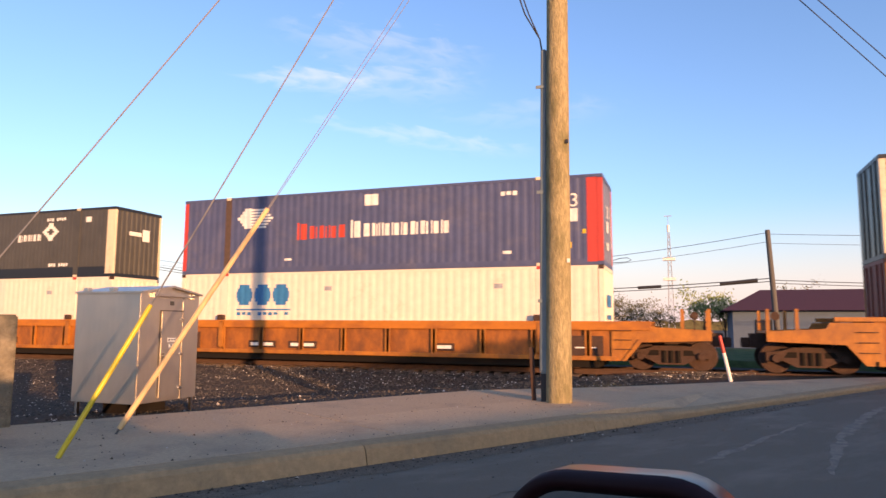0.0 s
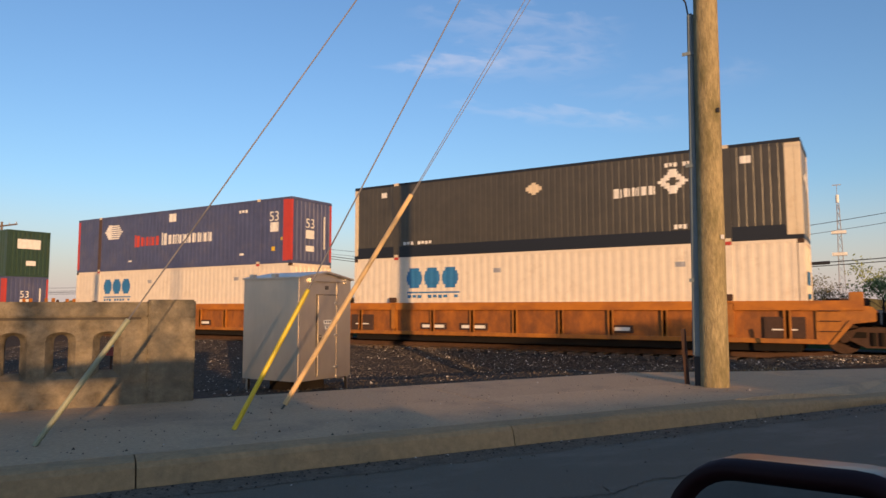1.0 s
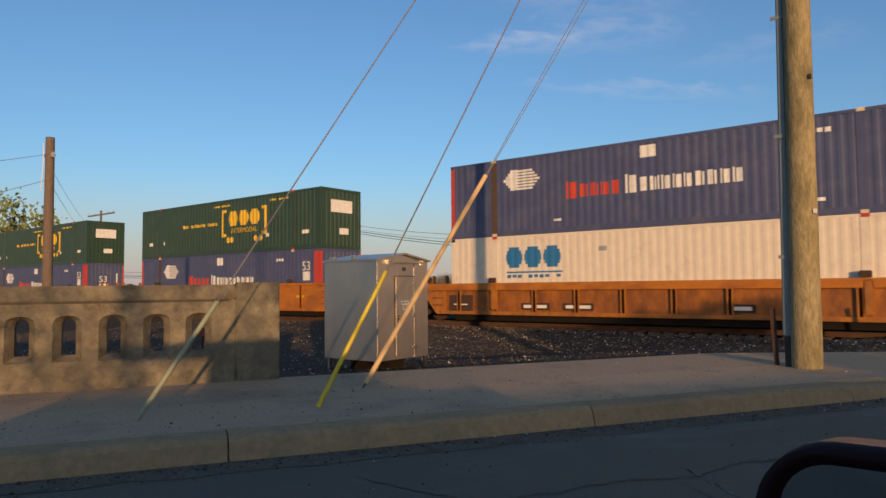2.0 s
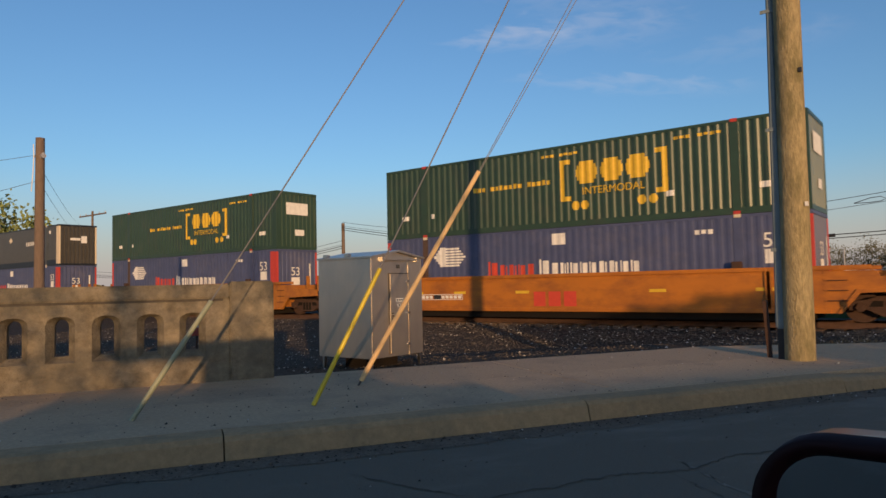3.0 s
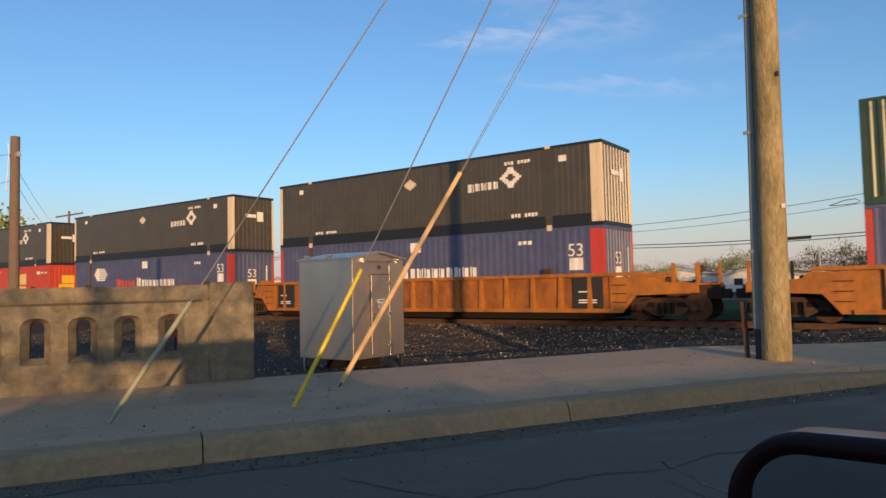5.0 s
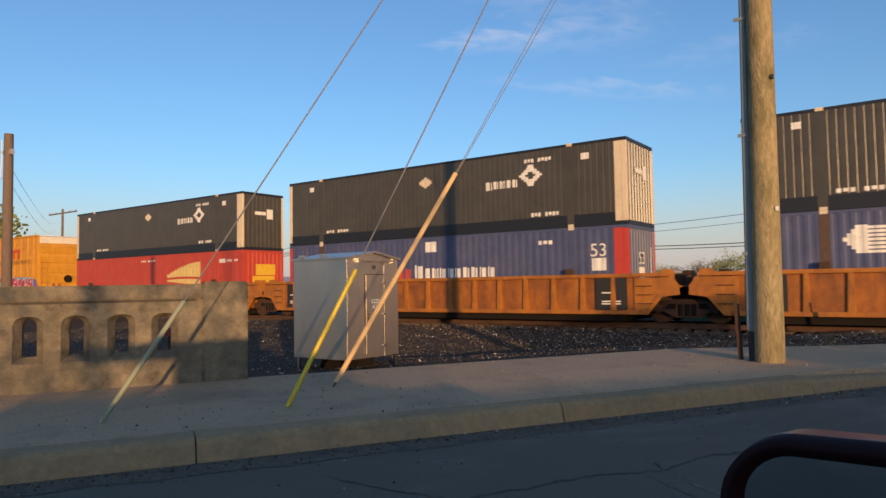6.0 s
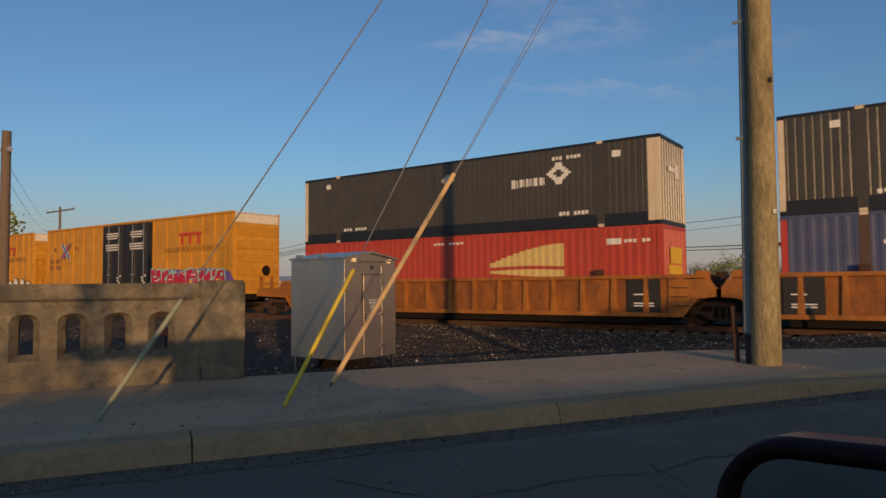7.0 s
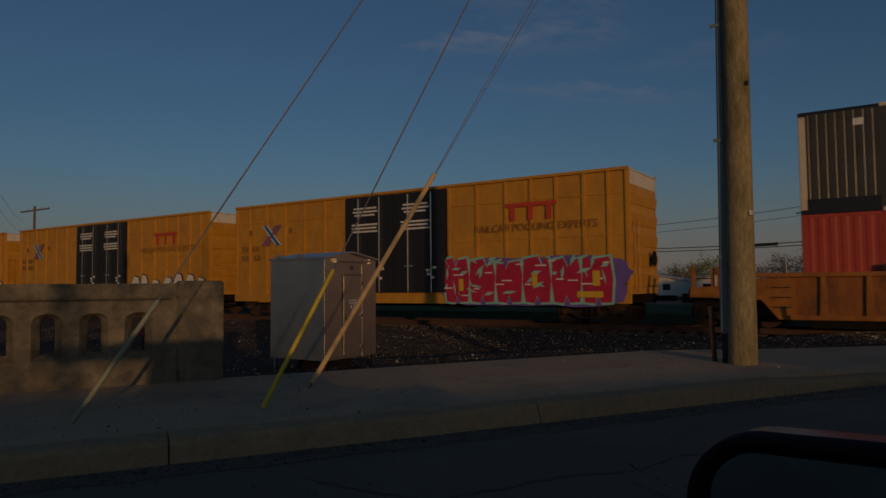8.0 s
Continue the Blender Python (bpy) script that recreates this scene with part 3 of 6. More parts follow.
def container(style, u, z):
    body, post, rail, kind, label = STYLES[style]
    root = new("container")
    tagged(root, label=label, category="shipping container", group="containers on the train")
    prof = waves(kind, 0.19, LENGTH - 0.19)
    lo, hi = (0.42 if style == "charcoal" else 0.2), HIGH - 0.09
    for y, sgn in ((SIDE, 1), (-SIDE, -1)):
        bm = bmesh.new()
        sheet(bm, prof, lo, hi, y, sgn)
        part("side_panel", bm, body, root)
    for y0, y1 in ((SIDE - 0.008, SIDE + 0.10), (-SIDE - 0.10, -SIDE + 0.008)):
        bm = bmesh.new()
        bx(bm, 0.18, LENGTH - 0.18, y0, y1, 0.0, lo)
        part("bottom_rail", bm, rail, root)
        bm = bmesh.new()
        bx(bm, 0.18, LENGTH - 0.18, y0, y1, hi, HIGH)
        part("top_rail", bm, rail, root)
        for x in (0.0, LENGTH - 0.18):
            bm = bmesh.new()
            bx(bm, x, x + 0.18, y0 - (0.002 if y0 < 0 else -0.0), y1 + (0.002 if y0 > 0 else 0), 0.12, HIGH - 0.12)
            p = part("corner_post", bm, post, root, bevel=0.012)
            if style == "charcoal":
                bm = bmesh.new()
                bx(bm, x + (0.18 if x == 0 else -0.24), x + (0.42 if x == 0 else 0.0), y0 - 0.003, y1, 0.12, HIGH - 0.12)
                if x > 0:
                    part("corner_post", bm, post, root)
                else:
                    bm.free()
            if style == "blue" and x > 0:
                bm = bmesh.new()
                bx(bm, x - 0.32, x, y0 - 0.003, y1 - 0.05, 0.1, HIGH - 0.1)
                part("corner_post", bm, post, root)
            for zz in (0, HIGH - 0.12):
                bm = bmesh.new()
                bx(bm, x, x + 0.18, y0 - 0.006, y1 + 0.006, zz, zz + 0.12)
                part("corner_casting", bm, RUST if style in ("cream", "brown") else rail, root, bevel=0.01)
        for x in (1.94, 14.0):
            bm = bmesh.new()
            bx(bm, x, x + 0.26, min(y0, y1) - 0.002 if y0 < 0 else y0, y1 if y0 < 0 else y1 + 0.002, 0.0, HIGH)
            part("lift_post", bm, OLDPOST if style == "blue" and x < 5 else (body if style in ("cream", "charcoal") else rail), root)
            for zz in (-0.012, HIGH - 0.10):
                bm = bmesh.new()
                bx(bm, x + 0.02, x + 0.24, y0 - 0.012, y1 + 0.012, zz, zz + 0.115)
                part("lift_casting", bm, POSTC if style in ("charcoal", "blue") else POSTR, root, bevel=0.01)
    bm = bmesh.new()
    bx(bm, 0.05, LENGTH - 0.05, SIDE + 0.05, -SIDE - 0.05, HIGH - 0.03, HIGH - 0.004)
    part("roof", bm, body, root)
    bm = bmesh.new()
    bx(bm, 0.05, LENGTH - 0.05, SIDE + 0.05, -SIDE - 0.05, 0.12, 0.16)
    part("floor_pan", bm, rail, root)
    # end walls: ribbed front, door leaves at the rear
    bm = bmesh.new()
    n = 9
    for i in range(n):
        y = SIDE + 0.11 + (WIDTH - 0.22) * i / n
        w = (WIDTH - 0.22) / n
        vs = [(LENGTH - 0.02, y), (LENGTH - 0.02, y + w * 0.55), (LENGTH - 0.06, y + w * 0.65), (LENGTH - 0.06, y + w * 0.9), (LENGTH - 0.02, y + w)]
        for (xa, ya), (xb, yb) in zip(vs, vs[1:]):
            bm.faces.new([bm.verts.new(c) for c in ((xa, ya, 0.12), (xb, yb, 0.12), (xb, yb, HIGH - 0.08), (xa, ya, HIGH - 0.08))])
    part("front_wall", bm, body, root)
    for s in (0, 1):
        bm = bmesh.new()
        y = SIDE + 0.11 + s * (WIDTH / 2 - 0.11)
        bx(bm, 0.02, 0.06, y + 0.01, y + WIDTH / 2 - 0.12, 0.12, HIGH - 0.1)
        for k in (0.3, 0.8):
            bx(bm, -0.02, 0.02, y + k, y + k + 0.035, 0.12, HIGH - 0.1)
        part("door", bm, body, root)
    for zz in ((0.0, 0.14), (HIGH - 0.12, HIGH)):
        for x in (0.0, LENGTH - 0.1):
            bm = bmesh.new()
            bx(bm, x, x + 0.1, SIDE + 0.102, -SIDE - 0.102, zz[0], zz[1])
            part("end_rail", bm, rail, root)

    def mark(name, fill, material, label=""):
        bm = bmesh.new()
        fill(bm)
        part(name, bm, material, root, label)

    def panels(name, boxes, material, label=""):
        for x0, x1, z0, z1 in boxes:
            bm = bmesh.new()
            paint(bm, prof, x0, x1, z0, z1)
            part(name, bm, material, root, label)

    def end_panels(boxes, material, label=""):
        for q in boxes:
            bm = bmesh.new()
            front_mark(bm, *q)
            part("end_panel", bm, material, root, label)

    def bars(rows, material):
        for x0, x1, z0, z1, n in rows:
            bm = bmesh.new()
            step = (x1 - x0) / n
            for i in range(n):
                if i % 5 != 3:
                    paint(bm, prof, x0 + i * step, x0 + (i + 0.74) * step, z0 + 0.02 * (i % 2), z1)
            part("serial_bar", bm, material, root)

    def shape(bm, x0, x1, z0, z1, kind):
        """A few plain upright bars, thick and thin, for writing that is not lettered."""
        w, h = x1 - x0, z1 - z0
        cells = (((0, .5), (.62, .82)), ((.04, .22), (.34, .88)), ((.1, .78),), ((0, .34), (.46, .62), (.76, .94)), ((.06, .6), (.74, .92)), ((.0, .16), (.28, .74)))[kind]
        for k, (a, b) in enumerate(cells):
            paint(bm, prof, x0 + a * w, x0 + b * w, z0, z1 - 0.08 * h * (k % 2))

    def word_mark(x0, x1, z0, z1, n, seed, first, material, label):
        rng = random.Random(seed)
        w = (x1 - x0) / (n + 0.35)
        x = x0
        for i in range(n):
            wide = w * (1.35 if i == 0 else 1.0)
            bm = bmesh.new()
            shape(bm, x, x + 0.9 * wide, z0 - (0.03 if i == 0 else 0), z1 if i else z0 + (z1 - z0) * first, rng.randrange(6))
            part("word_block", bm, material, root, label)
            x += wide

    def emblem_blocks(x0, x1, z0, z1, material, label):
        """Three plain blocks with cut corners."""
        w, h = (x1 - x0) / 3, z1 - z0
        for i in range(3):
            bm = bmesh.new()
            xa, xb = x0 + i * w, x0 + (i + 0.88) * w
            for k in range(6):
                lo = hi = (0.16, 0.05, 0.0, 0.0, 0.05, 0.16)[k]
                paint(bm, prof, xa + lo * w, xb - hi * w, z0 + h * k / 6, z0 + h * (k + 1) / 6)
            part("emblem_block", bm, material, root, label)
    P = prof
    if style == "blue":
        def emblem(bm):
            for i in range(7):
                z0 = 1.68 + 0.11 * i
                k = abs(i - 3) * 0.10
                paint(bm, P, 2.5 + k, 3.1, z0, z0 + 0.11)
                paint(bm, P, 3.1, 4.05 - k, z0, z0 + 0.075)
        mark("emblem", emblem, MARKW, "white six-sided emblem with stripes")
        word_mark(5.1, 7.2, 1.2, 1.66, 5, 3, 1.3, MARKR, "red painted block")
        word_mark(7.3, 11.1, 1.2, 1.66, 10, 8, 1.32, MARKW, "white painted block")
        mark("placard", lambda bm: paint(bm, P, 7.85, 8.38, 2.3, 2.7), MARKW, "white square panel")
        bars([(12.85, 13.65, 2.36, 2.5, 4)], MARKW)
        mark("size_panel", lambda bm: paint(bm, P, 14.85, 15.36, 1.4, 1.82), MARKW, "white panel below the size number")
        panels("sticker", [(14.94, 15.16, 0.55, 0.74), (15.5, 15.62, 1.0, 1.14)], MARKY, "orange sticker")
        panels("sticker", [(12.9, 13.2, 0.42, 0.52), (4.6, 4.9, 0.42, 0.5)], MARKW)
        letters("size_number", "53", 0.62, MARKW, root, pose(15.1, SIDE - 0.004, 1.88, 90, 0, 0))
        letters("size_number", "53", 0.6, MARKW, root, pose(LENGTH + 0.012, -0.15, 1.6, 90, 0, 90))
        end_panels([(-0.42, 0.12, 1.12, 1.5), (-0.42, 0.12, 0.55, 0.8), (0.75, 0.84, 0.7, 2.2)], MARKW)
    if style == "green":
        for a, b, s in ((8.25, 8.42, 1), (11.9, 12.07, -1)):
            bm = bmesh.new()
            paint(bm, P, a, b, 0.9, 2.36)
            for zz in (0.9, 2.2):
                paint(bm, P, b if s > 0 else a - 0.22, b + 0.22 if s > 0 else a, zz, zz + 0.16)
            part("bracket_mark", bm, MARKY, root, "yellow square bracket")

        emblem_blocks(8.85, 11.6, 1.46, 2.24, MARKY, "yellow emblem block")
        letters("lettering", "INTERMODAL", 0.36, MARKY, root, pose(10.2, SIDE - 0.004, 1.08, 90, 0, 0))
        for x in (8.82, 9.17, 11.2, 11.58):
            mark("dot", lambda bm: disc(bm, P, x, 0.72, 0.15, rows=6), MARKY)
        panels("slogan_bar", [(4.5 + 0.2 * i, 4.65 + 0.2 * i, 1.57, 1.72 + 0.03 * (i % 3 == 0)) for i in range(17) if i not in (3, 11)], MARKY, "small illegible yellow slogan")
        bars([(7.5, 8.98, 2.52, 2.62, 8), (12.3, 13.8, 2.52, 2.62, 8)], MARKY)
        panels("placard", [(a, b, 0.74, 0.92) for a, b in ((0.85, 1.2), (2.4, 2.55), (12.0, 12.25), (14.8, 15.3))], MARKW, "small white data panel")
        mark("end_panel", lambda bm: (front_mark(bm, -0.7, 0.7, 1.75, 2.35),), MARKW, "pale emblem panel on the end wall")
        mark("end_panel", lambda bm: (front_mark(bm, -0.15, 0.45, 0.7, 1.0),), MARKW)
    if style == "charcoal":
        word_mark(10.7, 12.12, 1.6, 1.88, 5, 6, 1.0, MARKW, "white painted block")

        def diamond(bm):
            for i in range(9):
                z0, z1 = 1.58 + 0.085 * i, 1.58 + 0.085 * (i + 1)
                k = 1 - abs(i - 4) / 4.6
                w, wi = 0.46 * k, max(0.0, 0.46 * k - 0.26)
                if wi > 0.02:
                    paint(bm, P, 12.6 - w, 12.6 - wi, z0, z1)
                    paint(bm, P, 12.6 + wi, 12.6 + w, z0, z1)
                else:
                    paint(bm, P, 12.6 - max(w, 0.12), 12.6 + max(w, 0.12), z0, z1)
        mark("emblem", diamond, MARKW, "white open diamond emblem")
        bars([(12.36, 13.6, 2.42, 2.55, 9), (12.6, 13.85, 0.46, 0.6, 9), (2.4, 3.9, 0.46, 0.58, 9)], MARKW)
        panels("placard", [(1.35, 1.6, 2.38, 2.58), (14.55, 14.85, 2.3, 2.52)], MARKW)
        mark("placard", lambda bm: [paint(bm, P, 7.9 - w, 7.9 + w, 1.95 + 0.07 * i, 2.02 + 0.07 * i) for i, w in enumerate((0.08, 0.2, 0.3, 0.3, 0.2, 0.08))], POSTC, "diamond placard")
        end_panels([(-0.55, 0.15, 1.78, 1.95), (0.2, 0.6, 1.6, 2.1)], MARKW)
    if style == "cream":
        emblem_blocks(2.56, 4.95, 1.70, 2.46, MARKB, "blue emblem block")
        panels("rule_mark", [(2.58, 4.92, 1.5, 1.56)], MARKB)
        bars([(2.6, 4.9, 1.32, 1.44, 10)], MARKB)
        panels("placard", [(a, a + 0.3, 2.2, 2.36) for a in (6.3, 12.6)], GREYMETAL)
        end_panels([(-0.6, 0.6, 1.6, 2.0), (-0.6, 0.6, 1.2, 1.35)], MARKB)
    if style == "red":
        def swoosh(bm):
            for i in range(12):
                x0, x1 = 9.75 + 0.25 * i, 10.0 + 0.25 * i
                k = (i + 1) / 12
                top = 1.72 + 0.70 * math.sin(k * 1.5)
                paint(bm, P, x0, x1, 1.62 + 0.05 * math.sin(k * 3), top)
                paint(bm, P, x0, x1, 1.21 + 0.22 * (1 - k), 1.5 + 0.05 * math.sin(k * 3))
        mark("emblem", swoosh, PALEY, "pale yellow curved emblem")
        bars([(7.2, 8.8, 2.55, 2.64, 9), (14.9, 15.8, 2.34, 2.46, 6)], MARKW)
        panels("placard", [(14.3, 14.8, 2.3, 2.5)], MARKW)
        end_panels([(-0.7, 0.7, 1.3, 1.6), (-0.5, 0.75, 1.65, 2.2)], MARKY)
    TRAIN.append((root, u, z))
    return root


def truck(parent, x, deep=0.0):
    """A two-axle truck: side frames, springs, axles and wheels."""
    for s in (-1, 1):
        y = s * 0.98
        bm = bmesh.new()
        slab(bm, [(x - 1.15, 0.36), (x - 1.15, 0.62), (x - 0.75, 0.66), (x - 0.45, 0.76), (x + 0.45, 0.76), (x + 0.75, 0.66), (x + 1.15, 0.62), (x + 1.15, 0.36), (x + 0.8, 0.42), (x + 0.36, 0.2), (x - 0.36, 0.2), (x - 0.8, 0.42)], y - 0.09, y + 0.09)
        f = part("truck_frame", bm, RUST, parent)
        # black plates on the frame's face stand for the shade in its openings
        for dx in (-0.52, 0.52):
            bm = bmesh.new()
            slab(bm, [(x + dx - 0.17, 0.47), (x + dx + 0.17, 0.47), (x + dx * 0.9 + 0.12, 0.63), (x + dx * 0.9 - 0.12, 0.63)], *sorted((y + s * 0.094, y + s * 0.06)))
            part("frame_pocket", bm, UNDER, f)
        for dx in (-0.2, 0, 0.2):
            bm = bmesh.new()
            tube(bm, (x + dx, y + s * 0.06, 0.26), (x + dx, y + s * 0.06, 0.62), 0.085, n=8)
            part("spring", bm, UNDER, f)
        for dx in (-0.875, 0.875):
            bm = bmesh.new()
            tube(bm, (x + dx, y + s * 0.08, 0.45), (x + dx, y + s * 0.17, 0.45), 0.12, n=10)
            part("bearing_cap", bm, RUST, f)
        for dx in (-0.875, 0.875):
            bm = bmesh.new()
            tube(bm, (x + dx, s * 0.68, 0.45), (x + dx, s * 0.82, 0.45), 0.45, 0.43, n=20)
            part("wheel", bm, RUST, parent)
    for dx in (-0.875, 0.875):
        bm = bmesh.new()
        tube(bm, (x + dx, -0.7, 0.45), (x + dx, 0.7, 0.45), 0.08)
        part("axle", bm, UNDER, parent)
    bm = bmesh.new()
    bx(bm, x - 0.2, x + 0.2, -0.95, 0.95, 0.55, 0.8)
    part("bolster", bm, UNDER, parent)


def well_car(u, rear, front, style, paint_m):
    """A well car unit; its ends either couple to another car or share a truck with the next unit."""
    root = new("well_car")
    tagged(root, label="weathered orange well car with " + ("smooth" if style == "smooth" else "ribbed") + " steel sides", category="well car", group="cars of the train")
    smooth = style == "smooth"
    w = 1.50
    top, bot = (1.49 if style == "band" else 1.62), 0.30
    inset = 0.02 if smooth else (0.07 if style == "band" else 0.06)
    a, b = -0.35, LENGTH + 0.35

    def reach(kind):
        return 3.05 if kind == "coupler" else 1.62
    for s in (-1, 1):
        y0, y1 = sorted((s * (w - inset), s * (w - inset - 0.03)))
        bm = bmesh.new()
        bx(bm, a, b, y0, y1, bot + 0.1, top - 0.1)
        part("side_sheet", bm, ORANGE_D if style in ("rib", "band") else paint_m, root)
        bm = bmesh.new()
        yy = sorted((s * (w + 0.05), s * (w - 0.10)))
        bx(bm, a - 1.0, b + 1.0, *yy, top - (0.27 if style == "band" else 0.12), top)
        part("top_chord", bm, ORANGE_B if style == "band" else paint_m, root, bevel=0.012)
        bm = bmesh.new()
        yb = sorted((s * (w + 0.06), s * (w - 0.12)))
        bx(bm, a, b, *yb, bot, bot + 0.13)
        part("bottom_chord", bm, paint_m, root, bevel=0.012)
        n = {"smooth": 2, "band": 10, "wide": 10, "rib": 15}[style]
        yr = sorted((s * (w + (0.024 if style == "rib" else 0.035)), s * (w - inset)))
        for i in range(n):
            x = 0.5 + (LENGTH - 1.0) * i / (n - 1) if not smooth else (1.2, LENGTH - 1.2)[i]
            bm = bmesh.new()
            bx(bm, x - 0.045, x + 0.045, yr[0], yr[1], bot + 0.13, top - 0.12)
            if style == "rib":
                slab(bm, [(x - 0.10, bot + 0.132), (x + 0.10, bot + 0.132), (x + 0.06, top - 0.122), (x - 0.06, top - 0.122)], *sorted((s * (w + 0.02), s * (w - inset))))
            else:
                bx(bm, x - 0.10, x + 0.10, *sorted((s * (w + 0.035), s * (w + 0.022))), bot + 0.132, top - 0.122 - (0.15 if style == "band" else 0.0))
            part("rib", bm, paint_m, root)
        if style == "band":
            for x, l in ((3.3, 1.15), (5.0, 1.15), (10.6, 0.7)):
                bm = bmesh.new()
                bx(bm, x, x + l, *sorted((s * (w - 0.02), s * (w - inset))), bot + 0.2, bot + 0.45)
                bxp = part("side_box", bm, RUST, root, bevel=0.01)
                bm = bmesh.new()
                bx(bm, x + 0.1, x + l - 0.1, *sorted((s * (w - 0.014), s * (w - 0.019))), bot + 0.27, bot + 0.38)
                part("stencil_bar", bm, MARKW, bxp)
            for x in (2.0, 14.05):
                bm = bmesh.new()
                bx(bm, x, x + 0.22, *sorted((s * (w + 0.07), s * (w - 0.05))), bot + 0.2, top - 0.05)
                part("guide_post", bm, paint_m, root, bevel=0.02)
        for x in (1.9, 13.95):
            bm = bmesh.new()
            bx(bm, x, x + 0.3, *sorted((s * (w + 0.05), s * (w - 0.08))), top + 0.002, top + 0.2)
            part("guide_block", bm, RUST, root, bevel=0.02)
        for end, kind in ((0, rear), (1, front)):
            e = reach(kind)

            def X(d):
                return LENGTH + d if end else -d
            pts = [(X(0.2), bot), (X(0.5), bot), (X(1.0), 0.92), (X(e), 1.0), (X(e), 1.22), (X(1.55), 1.30), (X(1.45), top - 0.15), (X(0.2), top - 0.15)]
            bm = bmesh.new()
            slab(bm, pts, *sorted((s * (w - 0.01), s * (w - 0.06))))
            part("end_sheet", bm, paint_m, root)
            bm = bmesh.new()
            slab(bm, [(X(0.5), bot - 0.0), (X(0.62), bot), (X(1.08), 0.86), (X(e), 0.93), (X(e), 1.02), (X(1.0), 0.96)], *sorted((s * (w + 0.03), s * (w - 0.08))))
            part("end_flange", bm, paint_m, root)
            # ladder and hand holds on the end sheet
            for k in range(3):
                bm = bmesh.new()
                tube(bm, (X(0.3), s * (w + 0.05), 0.65 + 0.28 * k), (X(0.8), s * (w + 0.05), 0.65 + 0.28 * k), 0.014, n=6)
                part("hand_hold", bm, RUST, root)
            if style in ("smooth", "wide") or (kind == "coupler" and end == 0 and style == "rib"):
                continue
            bm = bmesh.new()
            bx(bm, min(X(-1.1), X(-0.05)), max(X(-1.1), X(-0.05)), *sorted((s * (w + 0.012), s * (w - inset))), bot + 0.14, top - (0.45 if style == "band" else 0.14))
            part("data_panel", bm, MARKK if style == "rib" else RUST, root, "dark stencil panel")
            for zz in (0.62, 0.70, 0.98) if style == "rib" else (0.66,):
                bm = bmesh.new()
                lo, hi = sorted((X(-0.9), X(-0.25)))
                bx(bm, lo, hi - (0.25 if zz > 0.9 else 0), *sorted((s * (w + 0.018), s * (w + 0.014))), zz, zz + 0.04)
                part("stencil_bar", bm, MARKW, root)
    bm = bmesh.new()
    bx(bm, 0.2, LENGTH - 0.2, -w + 0.14, w - 0.14, 0.07, 0.33)
    part("well_floor", bm, UNDER, root)
    for end, kind in ((0, rear), (1, front)):
        e = reach(kind)

        def X(d):
            return LENGTH + d if end else -d
        bm = bmesh.new()
        bx(bm, *sorted((X(0.25), X(0.33))), -w + 0.05, w - 0.05, 0.4, 1.45)
        part("bulkhead", bm, paint_m, root)
        bm = bmesh.new()
        bx(bm, *sorted((X(1.2), X(e + 0.02))), -w + 0.07, w - 0.07, 1.16, 1.21)
        part("end_platform", bm, paint_m, root)
        bm = bmesh.new()
        bx(bm, *sorted((X(0.3), X(e + (0.35 if kind == "coupler" else 0.1)))), -0.28, 0.28, 0.72, 1.15)
        part("draft_sill", bm, RUST, root)
        if kind == "coupler":
            truck(root, X(1.9))
            bm = bmesh.new()
            bx(bm, *sorted((X(e + 0.35), X(3.58))), -0.1, 0.1, 0.78, 0.98)
            bx(bm, *sorted((X(3.4), X(3.64))), -0.17, 0.17, 0.72, 1.02)
            part("coupler", bm, RUST, root, bevel=0.02)
            for s in (-1, 1):
                for d in (2.2, 2.95):
                    bm = bmesh.new()
                    bx(bm, *sorted((X(d), X(d + 0.09))), *sorted((s * (w - 0.12), s * (w - 0.28))), 1.2, 1.86)
                    part("end_post", bm, paint_m, root)
            bm = bmesh.new()
            tube(bm, (X(3.02), -1.2, 1.5), (X(3.02), 1.2, 1.5), 0.02, n=6)
            tube(bm, (X(2.6), 0.5, 1.2), (X(2.6), 0.5, 1.75), 0.02, n=6)
            tube(bm, (X(2.6), 0.47, 1.68), (X(2.6), 0.53, 1.68), 0.13, n=14)
            part("brake_wheel", bm, RUST, root)
        else:
            for s in (-1, 1):
                bm = bmesh.new()
                bx(bm, *sorted((X(1.0), X(1.35))), *sorted((s * (w - 0.1), s * (w - 0.5))), 1.2, 1.72)
                part("end_box", bm, paint_m, root, bevel=0.02)
            bm = bmesh.new()
            bx(bm, *sorted((X(0.4), X(1.5))), -0.55, 0.55, 1.2, 1.55)
            part("articulation_cover", bm, RUST, root, bevel=0.03)
    if front == "shared":
        truck(root, LENGTH + 1.725)
    if style == "wide":
        for x in (8.2, 8.75, 9.3):
            bm = bmesh.new()
            bx(bm, x, x + 0.42, -w + inset - 0.005, -w + inset - 0.001, 0.55, 1.05)
            part("reporting_mark", bm, MARKR, root, "faded red painted block")
        bm = bmesh.new()
        bx(bm, 11.2, 11.7, -w + inset - 0.006, -w + inset - 0.001, 0.68, 1.0)
        part("side_grille", bm, UNDER, root, "small dark grille")
    if smooth:
        for x in (7.15, 7.75, 8.35):
            bm = bmesh.new()
            bx(bm, x, x + 0.48, -w + 0.012, -w + 0.016, 0.48, 1.0)
            part("reporting_mark", bm, MARKR, root, "dark red painted block")
        for x in (1.5, 3.6, 6.4, 11.4, 14.6):
            bm = bmesh.new()
            bx(bm, x, x + 0.55, -w + 0.012, -w + 0.016, 0.94, 1.04)
            part("reflector", bm, MARKY, root, "yellow reflector strip")
